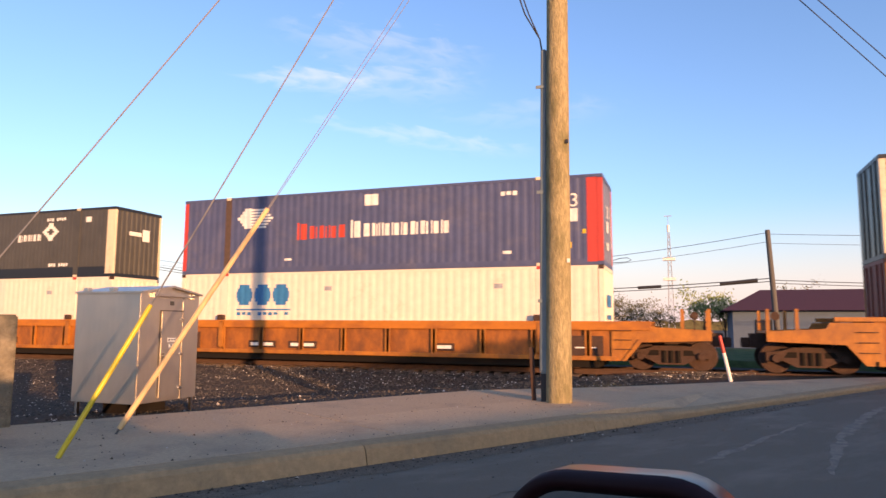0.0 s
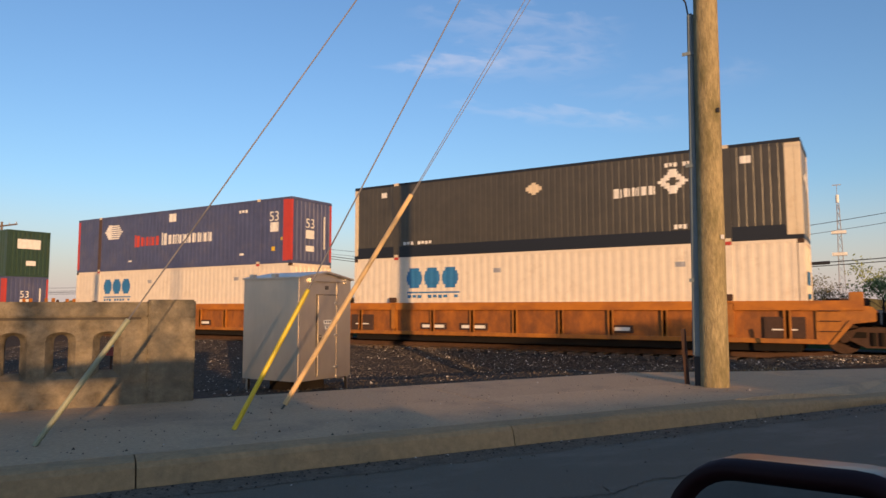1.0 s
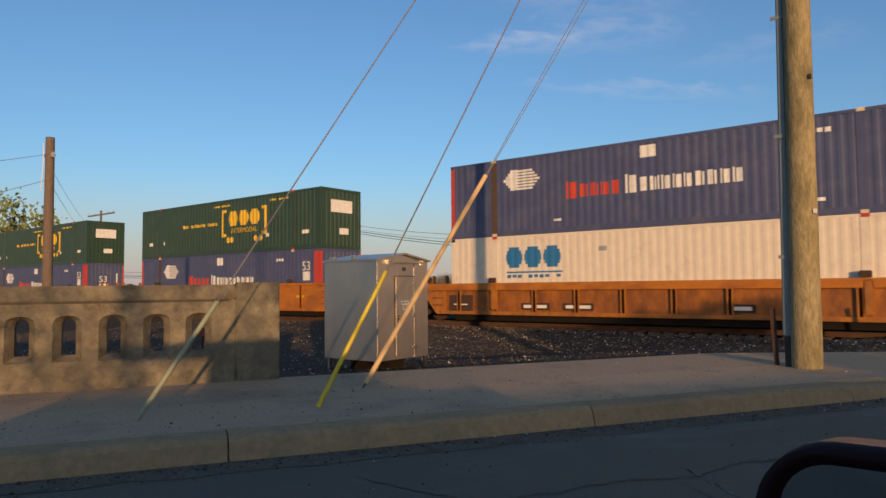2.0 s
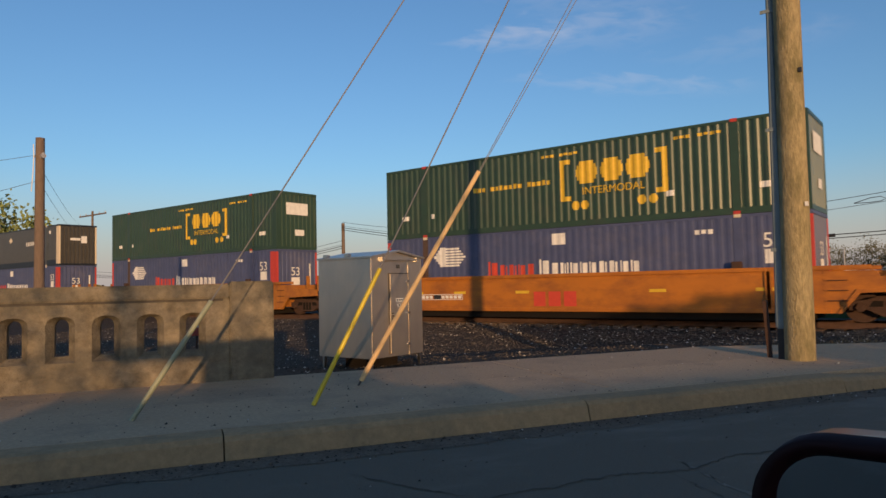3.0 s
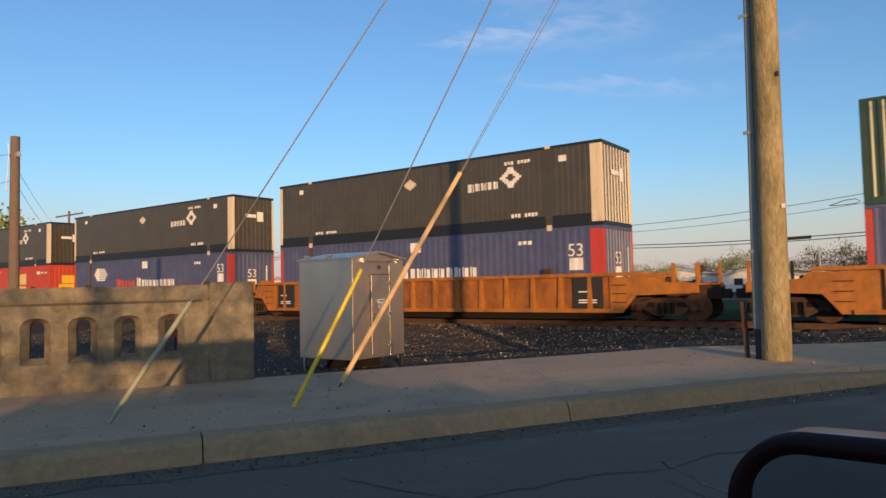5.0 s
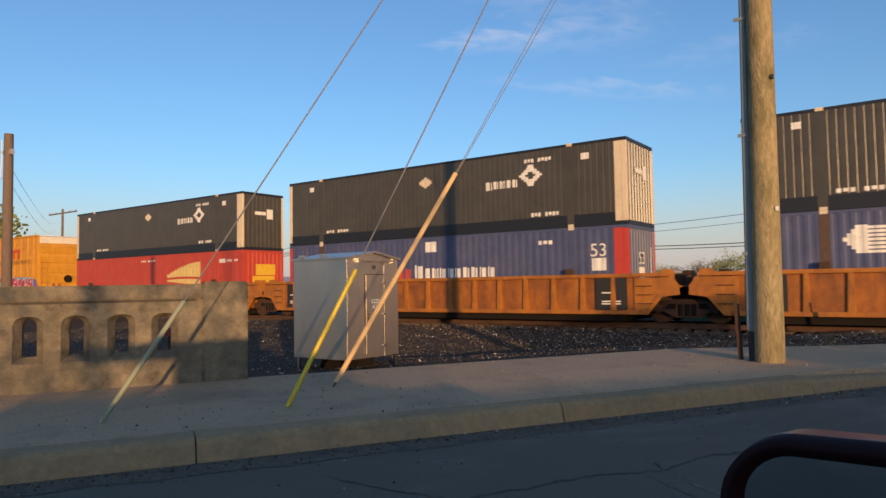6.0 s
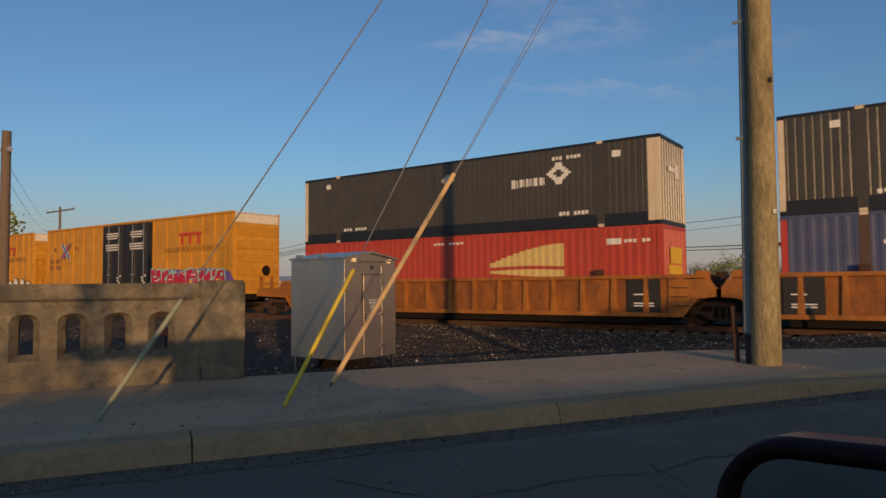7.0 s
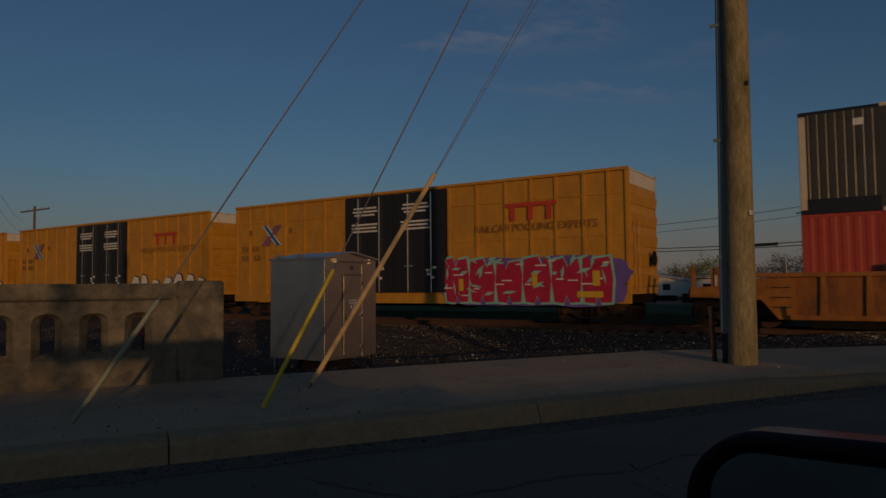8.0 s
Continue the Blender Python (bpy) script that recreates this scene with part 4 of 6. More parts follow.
        bm = bmesh.new()
        for x0, x1, z0, z1 in ((1.7, 4.0, 0.72, 0.74), (1.7, 4.0, 0.92, 0.94), (1.7, 1.72, 0.74, 0.92), (3.98, 4.0, 0.74, 0.92)):
            bx(bm, x0, x1, -w + 0.012, -w + 0.016, z0, z1)
        for i in range(11):
            if i not in (4, 5):
                bx(bm, 1.78 + 0.2 * i, 1.93 + 0.2 * i, -w + 0.012, -w + 0.016, 0.77, 0.89)
        part("stencil_bar", bm, MARKW, root, "white outlined stencil with illegible marks")
        bm = bmesh.new()
        bx(bm, 2.6, 2.95, -w + 0.012, -w + 0.0155, 0.745, 0.915)
        part("stencil_patch", bm, MARKK, root, "black painted patch")
    TRAIN.append((root, u, 0.0))


def boxcar(u, art):
    root = new("boxcar")
    tagged(root, label="yellow high-cube boxcar with black double doors" + (" and red graffiti" if art == 0 else " and pale graffiti"), category="boxcar", group="cars of the train")
    L, w, z0, z1 = 19.0, 1.42, 1.02, 5.05
    for s in (-1, 1):
        bm = bmesh.new()
        bx(bm, 0, L, *sorted((s * w, s * (w - 0.05))), z0, z1)
        part("side_wall", bm, BOXY, root)
        bm = bmesh.new()
        bx(bm, 0, L, *sorted((s * (w + 0.09), s * (w - 0.02))), z1, z1 + 0.10)
        part("roof_rail", bm, BOXY, root)
        bm = bmesh.new()
        bx(bm, 0.0, 1.6, *sorted((s * (w + 0.07), s * (w - 0.04))), z0 - 0.3, z0)
        bx(bm, L - 1.6, L, *sorted((s * (w + 0.07), s * (w - 0.04))), z0 - 0.3, z0)
        bx(bm, 1.6, L - 1.6, *sorted((s * (w + 0.06), s * (w - 0.04))), z0 - 0.34, z0)
        part("side_sill", bm, BOXY, root)
        ribs = [0.08, 0.95, 2.1, 3.3, 4.5, 5.7, 6.85] + [12.08, 13.3, 14.5, 15.5, 16.45, 17.45, 18.3, 18.92]
        for x in ribs:
            bm = bmesh.new()
            bx(bm, x - 0.05, x + 0.05, *sorted((s * (w + 0.06), s * w)), z0 + 0.002, z1 - 0.002)
            part("side_rib", bm, BOXY, root)
        for xa, xb in ((0.13, 6.8), (12.13, 18.87)):
            for zz in (1.75, 2.95, 4.3):
                bm = bmesh.new()
                bx(bm, xa, xb, *sorted((s * (w + 0.030), s * (w + 0.002))), zz, zz + 0.05)
                part("panel_seam", bm, BOXY, root)
        for k in range(2):
            x = 6.95 + 2.53 * k
            bm = bmesh.new()
            bx(bm, x, x + 2.5, *sorted((s * (w + 0.10), s * (w + 0.004))), z0 + 0.08, z1 - 0.04)
            d = part("door", bm, BOXK, root)
            bm = bmesh.new()
            for i in range(5):
                bx(bm, x + 0.2 + 0.52 * i, x + 0.26 + 0.52 * i, *sorted((s * (w + 0.135), s * (w + 0.10))), z0 + 0.15, z1 - 0.1)
            part("door_rib", bm, BOXK, d)
            bm = bmesh.new()
            for dx in (0.75, 1.85):
                tube(bm, (x + dx, s * (w + 0.16), z0 + 0.1), (x + dx, s * (w + 0.16), z1 - 0.1), 0.025, n=6)
            bx(bm, x + 0.6, x + 1.0, *sorted((s * (w + 0.19), s * (w + 0.15))), 2.1, 2.16)
            part("lock_bar", bm, CHROME, d)
            if s < 0:
                bm = bmesh.new()
                for i, (q, r) in enumerate(((0.5, 1.7), (0.45, 1.75), (0.55, 1.6), (0.4, 1.75), (0.4, 1.7), (0.45, 1.75))):
                    zz = 4.5 - 0.14 * i - (0.25 if i > 2 else 0)
                    bx(bm, x + q, x + r, -w - 0.142, -w - 0.137, zz, zz + 0.07)
                for q, zz in ((1.6, 1.9), (1.8, 1.62), (1.65, 1.75), (1.9, 2.0)):
                    bx(bm, x + q, x + q + 0.18, -w - 0.142, -w - 0.137, zz, zz + 0.1)
                part("stencil_bars", bm, MARKW, d)
    bm = bmesh.new()
    slab(bm, [(0.0, z1 + 0.02), (L, z1 + 0.02), (L, z1 + 0.06), (0, z1 + 0.06)], -w, w)
    part("roof", bm, BOXW, root)
    bm = bmesh.new()
    bx(bm, 0.05, L - 0.05, -w + 0.06, w - 0.06, z0 - 0.05, z0)
    part("floor_pan", bm, UNDER, root)
    for x, o in ((0.0, -1), (L, 1)):
        bm = bmesh.new()
        bx(bm, *sorted((x, x - o * 0.05)), -w + 0.052, w - 0.052, z0, z1 - 0.45)
        part("end_wall", bm, BOXY, root)
        bm = bmesh.new()
        bx(bm, *sorted((x, x - o * 0.05)), -w + 0.052, w - 0.052, z1 - 0.447, z1)
        part("end_cap", bm, BOXW, root)
        for i in range(5):
            bm = bmesh.new()
            zz = z0 + 0.2 + 0.68 * i
            slab(bm, [(x, zz), (x + o * 0.03, zz + 0.04), (x + o * 0.08, zz + 0.34), (x + o * 0.08, zz + 0.40), (x, zz + 0.44)], -w + 0.1, w - 0.1)
            part("end_rib", bm, BOXY, root)
        bm = bmesh.new()
        for i in range(6):
            tube(bm, (x + o * 0.12, -w + 0.12, z0 + 0.2 + 0.42 * i), (x + o * 0.12, -w + 0.5, z0 + 0.2 + 0.42 * i), 0.013, n=6)
        for yy in (-w + 0.12, -w + 0.5):
            tube(bm, (x + o * 0.12, yy, z0 + 0.1), (x + o * 0.12, yy, z0 + 2.45), 0.016, n=6)
        part("end_ladder", bm, BOXY, root)
        bm = bmesh.new()
        tube(bm, (x + o * 0.2, 0.4, 2.2), (x + o * 0.23, 0.4, 2.2), 0.26, n=16)
        tube(bm, (x, 0.4, 2.2), (x + o * 0.2, 0.4, 2.2), 0.03, n=8)
        part("brake_wheel", bm, UNDER, root)
        truck(root, x - o * 1.55)
        bm = bmesh.new()
        bx(bm, *sorted((x - o * 2.0, x + o * 0.3)), -0.25, 0.25, 0.72, 1.0)
        bx(bm, *sorted((x + o * 0.3, x + o * 1.0)), -0.1, 0.1, 0.78, 0.96)
        part("coupler", bm, UNDER, root)
    bm = bmesh.new()
    bx(bm, 2.5, L - 2.5, -0.35, 0.35, 0.55, 1.0)
    bx(bm, 5.5, 7.4, -1.0, -0.4, 0.45, 0.95)
    bx(bm, 11.5, 12.6, -1.0, -0.5, 0.5, 0.95)
    part("centre_sill", bm, UNDER, root)
    y = -w
    bm = bmesh.new()
    bx(bm, 14.5, 16.5, y - 0.085, y - 0.078, 4.10, 4.24)
    for xx in (14.70, 15.40, 16.10):
        bx(bm, xx, xx + 0.2, y - 0.085, y - 0.078, 3.62, 4.098)
    part("reporting_mark", bm, MARKR, root, "red painted bars")
    letters("lettering", "RAILCAR POOLING EXPERTS", 0.37, FADED, root, pose(15.6, y - 0.08, 3.26, 90, 0, 0))
    for m, k, g, lift in ((MARKB, 1, 0.22, 0.0), (MARKW, -1, 0.20, 0.002), (MARKR, 1, 0.10, 0.004), (MARKB, -1, 0.12, 0.006)):
        bm = bmesh.new()
        slab(bm, [(2.5 - k * 0.44 - g, 3.24), (2.5 - k * 0.44 + g, 3.24), (2.5 + k * 0.44 + g, 4.16), (2.5 + k * 0.44 - g, 4.16)], y - 0.082 - lift, y - 0.078 - lift)
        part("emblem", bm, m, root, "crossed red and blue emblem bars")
    bm = bmesh.new()
    for xx, zz in ((0.5, 3.0), (0.75, 3.0), (1.2, 3.0), (1.45, 3.0), (0.5, 2.6), (0.75, 2.6), (1.3, 2.6), (1.55, 2.6), (1.0, 3.75), (3.6, 3.75)):
        bx(bm, xx, xx + 0.2, y - 0.084, y - 0.078, zz, zz + 0.24)
    part("serial_bars", bm, FADED, root)
    # sprayed lettering as plain blobs over the ribs
    rng = random.Random(11 + art)
    if art == 0:
        bm = bmesh.new()
        pts = []
        for i in range(44):
            f = 2 * math.pi * i / 44
            cx, cz = math.cos(f), math.sin(f)
            r = 1.0 / (abs(cx) ** 5 + abs(cz) ** 5) ** 0.2 * rng.uniform(0.93, 1.03)
            pts.append((15.3 + 3.75 * r * cx, 1.48 + 0.86 * r * cz))
        slab(bm, pts, y - 0.090, y - 0.086)
        part("graffiti_outline", bm, GRAF_P, root, "purple sprayed edge")
        for i in range(6):
            x0 = 11.95 + 1.09 * i
            top = 2.2 + 0.2 * rng.random()
            notch = rng.uniform(0.3, 0.7)
            shape = [(0.06, 0.76), (0.42, 0.72), (0.5, 1.0), (0.62, 0.74), (0.98, 0.76), (1.04, 1.4 + 0.3 * rng.random()), (0.93, top), (notch + 0.1, top - 0.06), (notch, top - 0.3), (notch - 0.14, top + 0.04), (0.0, top - 0.05), (-0.04, 1.45)]
            for name, m, k, lift, words in (("graffiti_edge", GRAF_T, 1.16, 0.0, "pale teal sprayed edge"), ("graffiti_fill", GRAF_R, 1.0, 0.006, "red sprayed block shape")):
                bm = bmesh.new()
                lift += 0.002 * (i % 2)
                slab(bm, [(x0 + 0.5 + (px - 0.5) * k, 1.48 + (pz - 1.48) * (1 + (k - 1) * 0.6)) for px, pz in shape], y - 0.096 - lift, y - 0.093 - lift)
                part(name, bm, m, root, words)
        for i in range(34):
            bm = bmesh.new()
            x0, zz, a = 11.9 + 6.5 * rng.random(), 0.95 + 1.35 * rng.random(), rng.uniform(0, 3.1)
            l = rng.uniform(0.1, 0.3)
            dx, dz = l * math.cos(a), l * math.sin(a)
            slab(bm, [(x0 - dx, zz - dz), (x0 + 0.05, zz - 0.05), (x0 + dx, zz + dz), (x0 - 0.05, zz + 0.06)], y - 0.112 - 0.0004 * i, y - 0.108 - 0.0004 * i)
            part("graffiti_stroke", bm, GRAF_T, root, "pale teal sprayed stroke")
        for xa, xb, za, zb in ((12.55, 12.75, 1.15, 1.6), (15.55, 15.75, 1.3, 1.75), (17.75, 18.0, 1.3, 1.8), (17.2, 18.1, 0.92, 1.12)):
            bm = bmesh.new()
            bx(bm, xa, xb, y - 0.134, y - 0.129, za, zb)
            part("reflector", bm, MARKY, root, "yellow reflector strip")
        for i in range(16):
            bm = bmesh.new()
            x0, zz = 11.8 + 0.42 * i + rng.uniform(0, 0.2), rng.uniform(0.95, 2.2)
            bx(bm, x0, x0 + rng.uniform(0.2, 0.45), y - 0.1275, y - 0.1255, zz, zz + 0.045)
            part("graffiti_stroke", bm, MARKW, root, "white sprayed dash")
    else:
        for i in range(7):
            x0 = 12.3 + 0.93 * i
            top = 1.75 + 0.4 * rng.random()
            lean = rng.uniform(-0.1, 0.3)
            shape = [(0.0, 0.8), (0.3, 0.76), (0.36, 1.15), (0.5, 0.8), (0.82, 0.84), (0.62 + lean, 1.35), (0.85 + lean, 1.6), (0.7 + lean, top), (0.35 + lean, top + 0.08), (0.16, 1.5), (0.1, 1.2)]
            for name, m, k, lift, words in (("graffiti_edge", MARKK, 1.18, 0.0, "black sprayed edge"), ("graffiti_fill", MARKW, 1.0, 0.006, "white sprayed letter shape")):
                bm = bmesh.new()
                lift += 0.002 * (i % 2)
                slab(bm, [(x0 + 0.45 + (px - 0.45) * k, 1.4 + (pz - 1.4) * (1 + (k - 1) * 0.5)) for px, pz in shape], y - 0.092 - lift, y - 0.089 - lift)
                part(name, bm, m, root, words)
        for i in range(5):
            bm = bmesh.new()
            x0 = 2.2 + 0.8 * i
            slab(bm, [(x0, 0.85), (x0 + 0.6, 0.8), (x0 + 0.4, 1.2), (x0 + 0.7, 1.65), (x0 + 0.45, 1.75), (x0 + 0.2, 1.35), (x0 + 0.05, 1.6)], y - 0.096, y - 0.09)
            part("graffiti_fill", bm, GRAF_T, root, "pale sprayed shape")
    TRAIN.append((root, u, 0.0))


def build_train():
    U = {"R": 5.1, "P": -18.6, "Q": -38.25, "A": -57.9, "B": -81.7, "D": -105.15, "E": -128.75, "G": -148.45, "I": -168.0}
    loads = {"R": ("brown", "charcoal"), "P": ("cream", "blue"), "Q": ("cream", "charcoal"), "A": ("cream", "blue"), "B": ("blue", "green"), "D": ("blue", "green"), "E": ("blue", "charcoal"), "G": ("blue", "charcoal"), "I": ("red", "charcoal")}
    ends = {"R": ("coupler", "coupler"), "P": ("shared", "coupler"), "Q": ("shared", "shared"), "A": ("coupler", "shared"), "B": ("coupler", "coupler"), "D": ("coupler", "coupler"), "E": ("shared", "coupler"), "G": ("shared", "shared"), "I": ("coupler", "shared")}
    for k in U:
        well_car(U[k], *ends[k], {"P": "band", "Q": "band", "A": "band", "B": "smooth", "D": "wide"}.get(k, "rib"), ORANGE_B if k == "B" else ORANGE)
        container(loads[k][0], U[k], 0.345)
        container(loads[k][1], U[k], 3.253)
    for i in range(3):
        boxcar(-191.88 - 20.95 * i, i)


# ---- roadside things ----
def build_pole():
    root = new("utility_pole")
    root.location = (-1.88, 10.485, 0.2)
    tagged(root, label="tall weathered wooden utility pole with a grey conduit", category="utility pole")
    bm = bmesh.new()
    rings = []
    n = 20
    for k in range(15):
        z = -0.3 + 14.3 * k / 14
        r = 0.196 - 0.0045 * z
        lean = 0.008 * z
        rings.append([bm.verts.new((lean + (r + 0.006 * noise.noise((i * 1.7, z * 0.8, 2))) * math.cos(2 * math.pi * i / n), (r + 0.006 * noise.noise((i * 1.7, z * 0.8, 7))) * math.sin(2 * math.pi * i / n), z)) for i in range(n)])
    for p, q in zip(rings, rings[1:]):
        for i in range(n):
            bm.faces.new((p[i], p[(i + 1) % n], q[(i + 1) % n], q[i]))
    bm.faces.new(rings[-1])
    part("pole_shaft", bm, POLEWOOD, root, smooth=True)
    # conduit stands on the pole's flank
    cx, cy = -0.222, 0.03
    bm = bmesh.new()
    slab(bm, [(cx - 0.07, 0.42), (cx + 0.07, 0.42), (cx + 0.045 + 0.045, 5.55), (cx - 0.045 + 0.045, 5.55)], cy - 0.06, cy + 0.06)
    part("conduit", bm, CONDUIT, root, "grey cable guard", bevel=0.02)
    bm = bmesh.new()
    bx(bm, cx - 0.05, cx + 0.05, cy - 0.045, cy + 0.045, -0.02, 0.42)
    part("conduit_foot", bm, BLACK, root)
    for z in (1.5, 3.2, 4.9):
        bm = bmesh.new()
        bx(bm, cx - 0.08, cx + 0.10, cy - 0.075, cy - 0.062, z, z + 0.05)
        part("strap", bm, CONDUIT, root)
    for z, s in ((3.95, BLACK), (2.1, WHITE)):
        bm = bmesh.new()
        bx(bm, 0.17, 0.21, -0.14, -0.10, z, z + 0.06)
        part("tag", bm, s, root)
    for k in range(2):
        pts = [(cx + 0.02, cy - 0.02 * k, 5.5), (cx - 0.02, cy, 5.75), (cx - 0.2 - 0.06 * k, cy, 6.2), (cx - 0.42 - 0.06 * k, cy, 6.9), (cx - 0.45 - 0.1 * k, cy, 7.6), (cx - 0.35, cy, 8.6)]
        wire("riser_cable", pts, 0.012, BLACK, root)
    stub = new("sign_stub")
    tagged(stub, label="short dark rusty steel post beside the utility pole", category="post")
    stub.location = (-2.29, 10.62, 0.19)
    bm = bmesh.new()
    slab(bm, [(-0.03, 0), (0.03, 0), (-0.01, 0.82), (-0.07, 0.82)], -0.03, 0.03)
    part("post", bm, RUST, stub)


def build_opposite():
    """The unseen other side of the road: a plain parapet and a pole, added to shade the road and the balustrade."""
    bm = bmesh.new()
    bx(bm, -45, 16, -12.3, -11.95, -0.3, 1.45)
    at_road(structure(part("parapet", bm, WALLC, bevel=0.02), "unseen plain concrete parapet across the road, added for its shade", "parapet wall"))
    # pole added far off so that its stripe of shade falls soft
    p = ROAD @ Vector((-6.85, -12.8, 0))
    p += Vector((0.763, -0.646, 0)) * 17.0
    line_pole(p.x, p.y, 9.5, 0.085, DARKWOOD, "unseen pole added to cast a soft stripe of shade on the balustrade")


def hedge(u0, u1, top, cover, seed, label):
    """An unseen hedge of twigs and small dry leaves, added behind the opposite parapet to cut the sun; top(u) is its
    height.
    """
    rng = random.Random(seed)
    verts, faces = [], []
    count = int(cover * (u1 - u0) * 3.0 / 0.0042)
    while len(verts) < 4 * count:
        u, z = rng.uniform(u0, u1), rng.uniform(-0.6, 4.4)
        if z > top(u) + 0.18 * noise.noise((u * 1.7, seed, 0)) + 0.1 * rng.random():
            continue
        c = ROAD @ Vector((u, -14.0 + rng.uniform(-0.6, 0.6), z))
        a = Vector((rng.gauss(0, 1), rng.gauss(0, 1), rng.gauss(0, 1.4))).normalized()
        b = a.orthogonal().normalized()
        k, p, q = len(verts), 0.075 * rng.uniform(0.6, 1.3), 0.030 * rng.uniform(0.6, 1.3)
        verts.extend([tuple(c + a * p), tuple(c + b * q), tuple(c - a * p), tuple(c - b * q)])
        faces.append((k, k + 1, k + 2, k + 3))
    me = bpy.data.meshes.new("hedge")
    me.from_pydata(verts, [], faces)
    me.materials.append(LEAF_B)
    tagged(new("hedge", me), label=label, category="hedge", kind="stuff")


def build_guys():
    top = (-1.90, 10.48)
    for foot, k, rise, r, m, label, both, high in (((-5.10, 4.54), 0.706, 1.32, 0.024, GUARD_Y, "yellow plastic guy wire guard standing in the sidewalk", 1, 13.0),
                                             ((-5.65, 5.72), 1.52, 2.52, 0.030, GUARD_W, "long bare wooden guy wire guard", 2, 10.5),
                                             ((-5.93, 3.16), 0.68, 1.04, 0.024, GUARD_G, "faded pale green guy wire guard", 1, 13.5)):
        root = new("guy_wire")
        tagged(root, label=label, category="guy wire", group="guy wires of the pole")
        d = Vector((top[0] - foot[0], top[1] - foot[1], 0))
        span = d.length
        d /= span
        slope = rise / k
        a = Vector((*foot, 0.2))

        def p(t):
            return a + d * t + Vector((0, 0, slope * t))
        bm = bmesh.new()
        tube(bm, p(0.0 if both == 1 else 0.03), p(k), r, r * 0.95, n=12)
        part("guard", bm, m, root, smooth=False)
        bm = bmesh.new()
        tube(bm, p(-0.16), p(0.06), 0.012, n=8)
        part("anchor_rod", bm, STEEL, root)
        for i in range(both):
            wire("cable", [p(0.1) + Vector((0.02 * i, 0, 0)), p(k) + Vector((0.02 * i, 0, 0)), Vector((top[0], top[1], high - 0.28 * i))], 0.0078 if both == 1 else 0.0048, GUYSTEEL, root)


def build_cabinet():
    root = new("signal_cabinet")
    tagged(root, label="grey metal railway signal cabinet with a gabled roof and one door", category="cabinet")
    root.matrix_world = pose(-7.22, 7.62, 0.1)
    W, D, z0, z1 = 1.18, 1.22, 0.13, 1.685
    bm = bmesh.new()
    bx(bm, -W, 0, 0, D, z0, z1)
    part("body", bm, CABINET, root, bevel=0.008)
    bm = bmesh.new()
    slab_pts = [(-0.025, z1 - 0.012), (D / 2, z1 + 0.09), (D + 0.025, z1 - 0.012), (D + 0.025, z1 + 0.015), (D / 2, z1 + 0.12), (-0.025, z1 + 0.015)]
    a = [bm.verts.new((-W - 0.018, y, z)) for y, z in slab_pts]
    b = [bm.verts.new((0.045, y, z)) for y, z in slab_pts]
    for i in range(6):
        bm.faces.new((a[i], a[(i + 1) % 6], b[(i + 1) % 6], b[i]))
    bm.faces.new((a[0], a[1], a[4], a[5]))
    bm.faces.new((a[1], a[2], a[3], a[4]))
    bm.faces.new((b[0], b[5], b[4], b[1]))
    bm.faces.new((b[1], b[4], b[3], b[2]))
    part("roof", bm, CABINET, root)
    for x in (-W + 0.02, -0.035):
        bm = bmesh.new()
        vs = [bm.verts.new((x + dx, y, z)) for dx in (0.0, 0.02) for y, z in ((0.0, z1), (D, z1), (D / 2, z1 + 0.082))]
        bm.faces.new(vs[:3])
        bm.faces.new(vs[5:2:-1])
        part("gable", bm, CABINET, root)
    bm = bmesh.new()
    bx(bm, 0.0, 0.05, 0.2, D - 0.2, z1 - 0.045, z1 - 0.01)
    part("drip_rail", bm, CABINET, root)
    bm = bmesh.new()
    bx(bm, 0.003, 0.028, 0.40, 0.83, z0 + 0.05, z1 - 0.26)
    door = part("door", bm, CABINET, root, bevel=0.006)
    for q in ((0.53, 0.70, 0.98, 1.04), (0.56, 0.69, 0.90, 0.95)):
        bm = bmesh.new()
        bx(bm, 0.028, 0.031, *q)
        part("notice", bm, WHITE, door, "white notice with illegible writing")
    for yy, zz in ((0.545, 1.0), (0.60, 1.0), (0.65, 1.0), (0.585, 0.92), (0.64, 0.92)):
        bm = bmesh.new()
        bx(bm, 0.031, 0.033, yy, yy + 0.035, zz, zz + 0.022)
        part("notice_bar", bm, MARKK, door)
    bm = bmesh.new()
    bx(bm, 0.028, 0.07, 0.42, 0.45, 0.62, 0.78)
    bx(bm, 0.028, 0.05, 0.41, 0.47, 0.80, 0.815)
    part("handle", bm, CABDARK, door, bevel=0.006)
    for zz in (0.30, 0.80, 1.30):
        for yy in (0.80, 0.86):
            bm = bmesh.new()
            tube(bm, (0.0, yy, zz), (0.05, yy, zz + 0.0), 0.019, n=8)
            part("hinge_bolt", bm, CHROME, root)
    for ya in (0.86, 0.004):
        bm = bmesh.new()
        bx(bm, 0.0, 0.012, ya, ya + 0.012, z0, z1 - 0.06)
        part("seam", bm, CABINET, root)
    for ya in (0.385, 0.832):
        bm = bmesh.new()
        bx(bm, 0.0, 0.012, ya, ya + 0.012, z0 + 0.05, z1 - 0.26)
        part("door_frame", bm, CABDARK, root)
    bm = bmesh.new()
    bx(bm, 0.0, 0.034, 0.385, 0.845, z1 - 0.258, z1 - 0.245)
    part("door_frame", bm, CABDARK, root)
    for yy in (0.22, 1.05):
        bm = bmesh.new()
        bx(bm, 0.0, 0.04, yy, yy + 0.05, z1 - 0.06 - 0.0, z1 - 0.0)
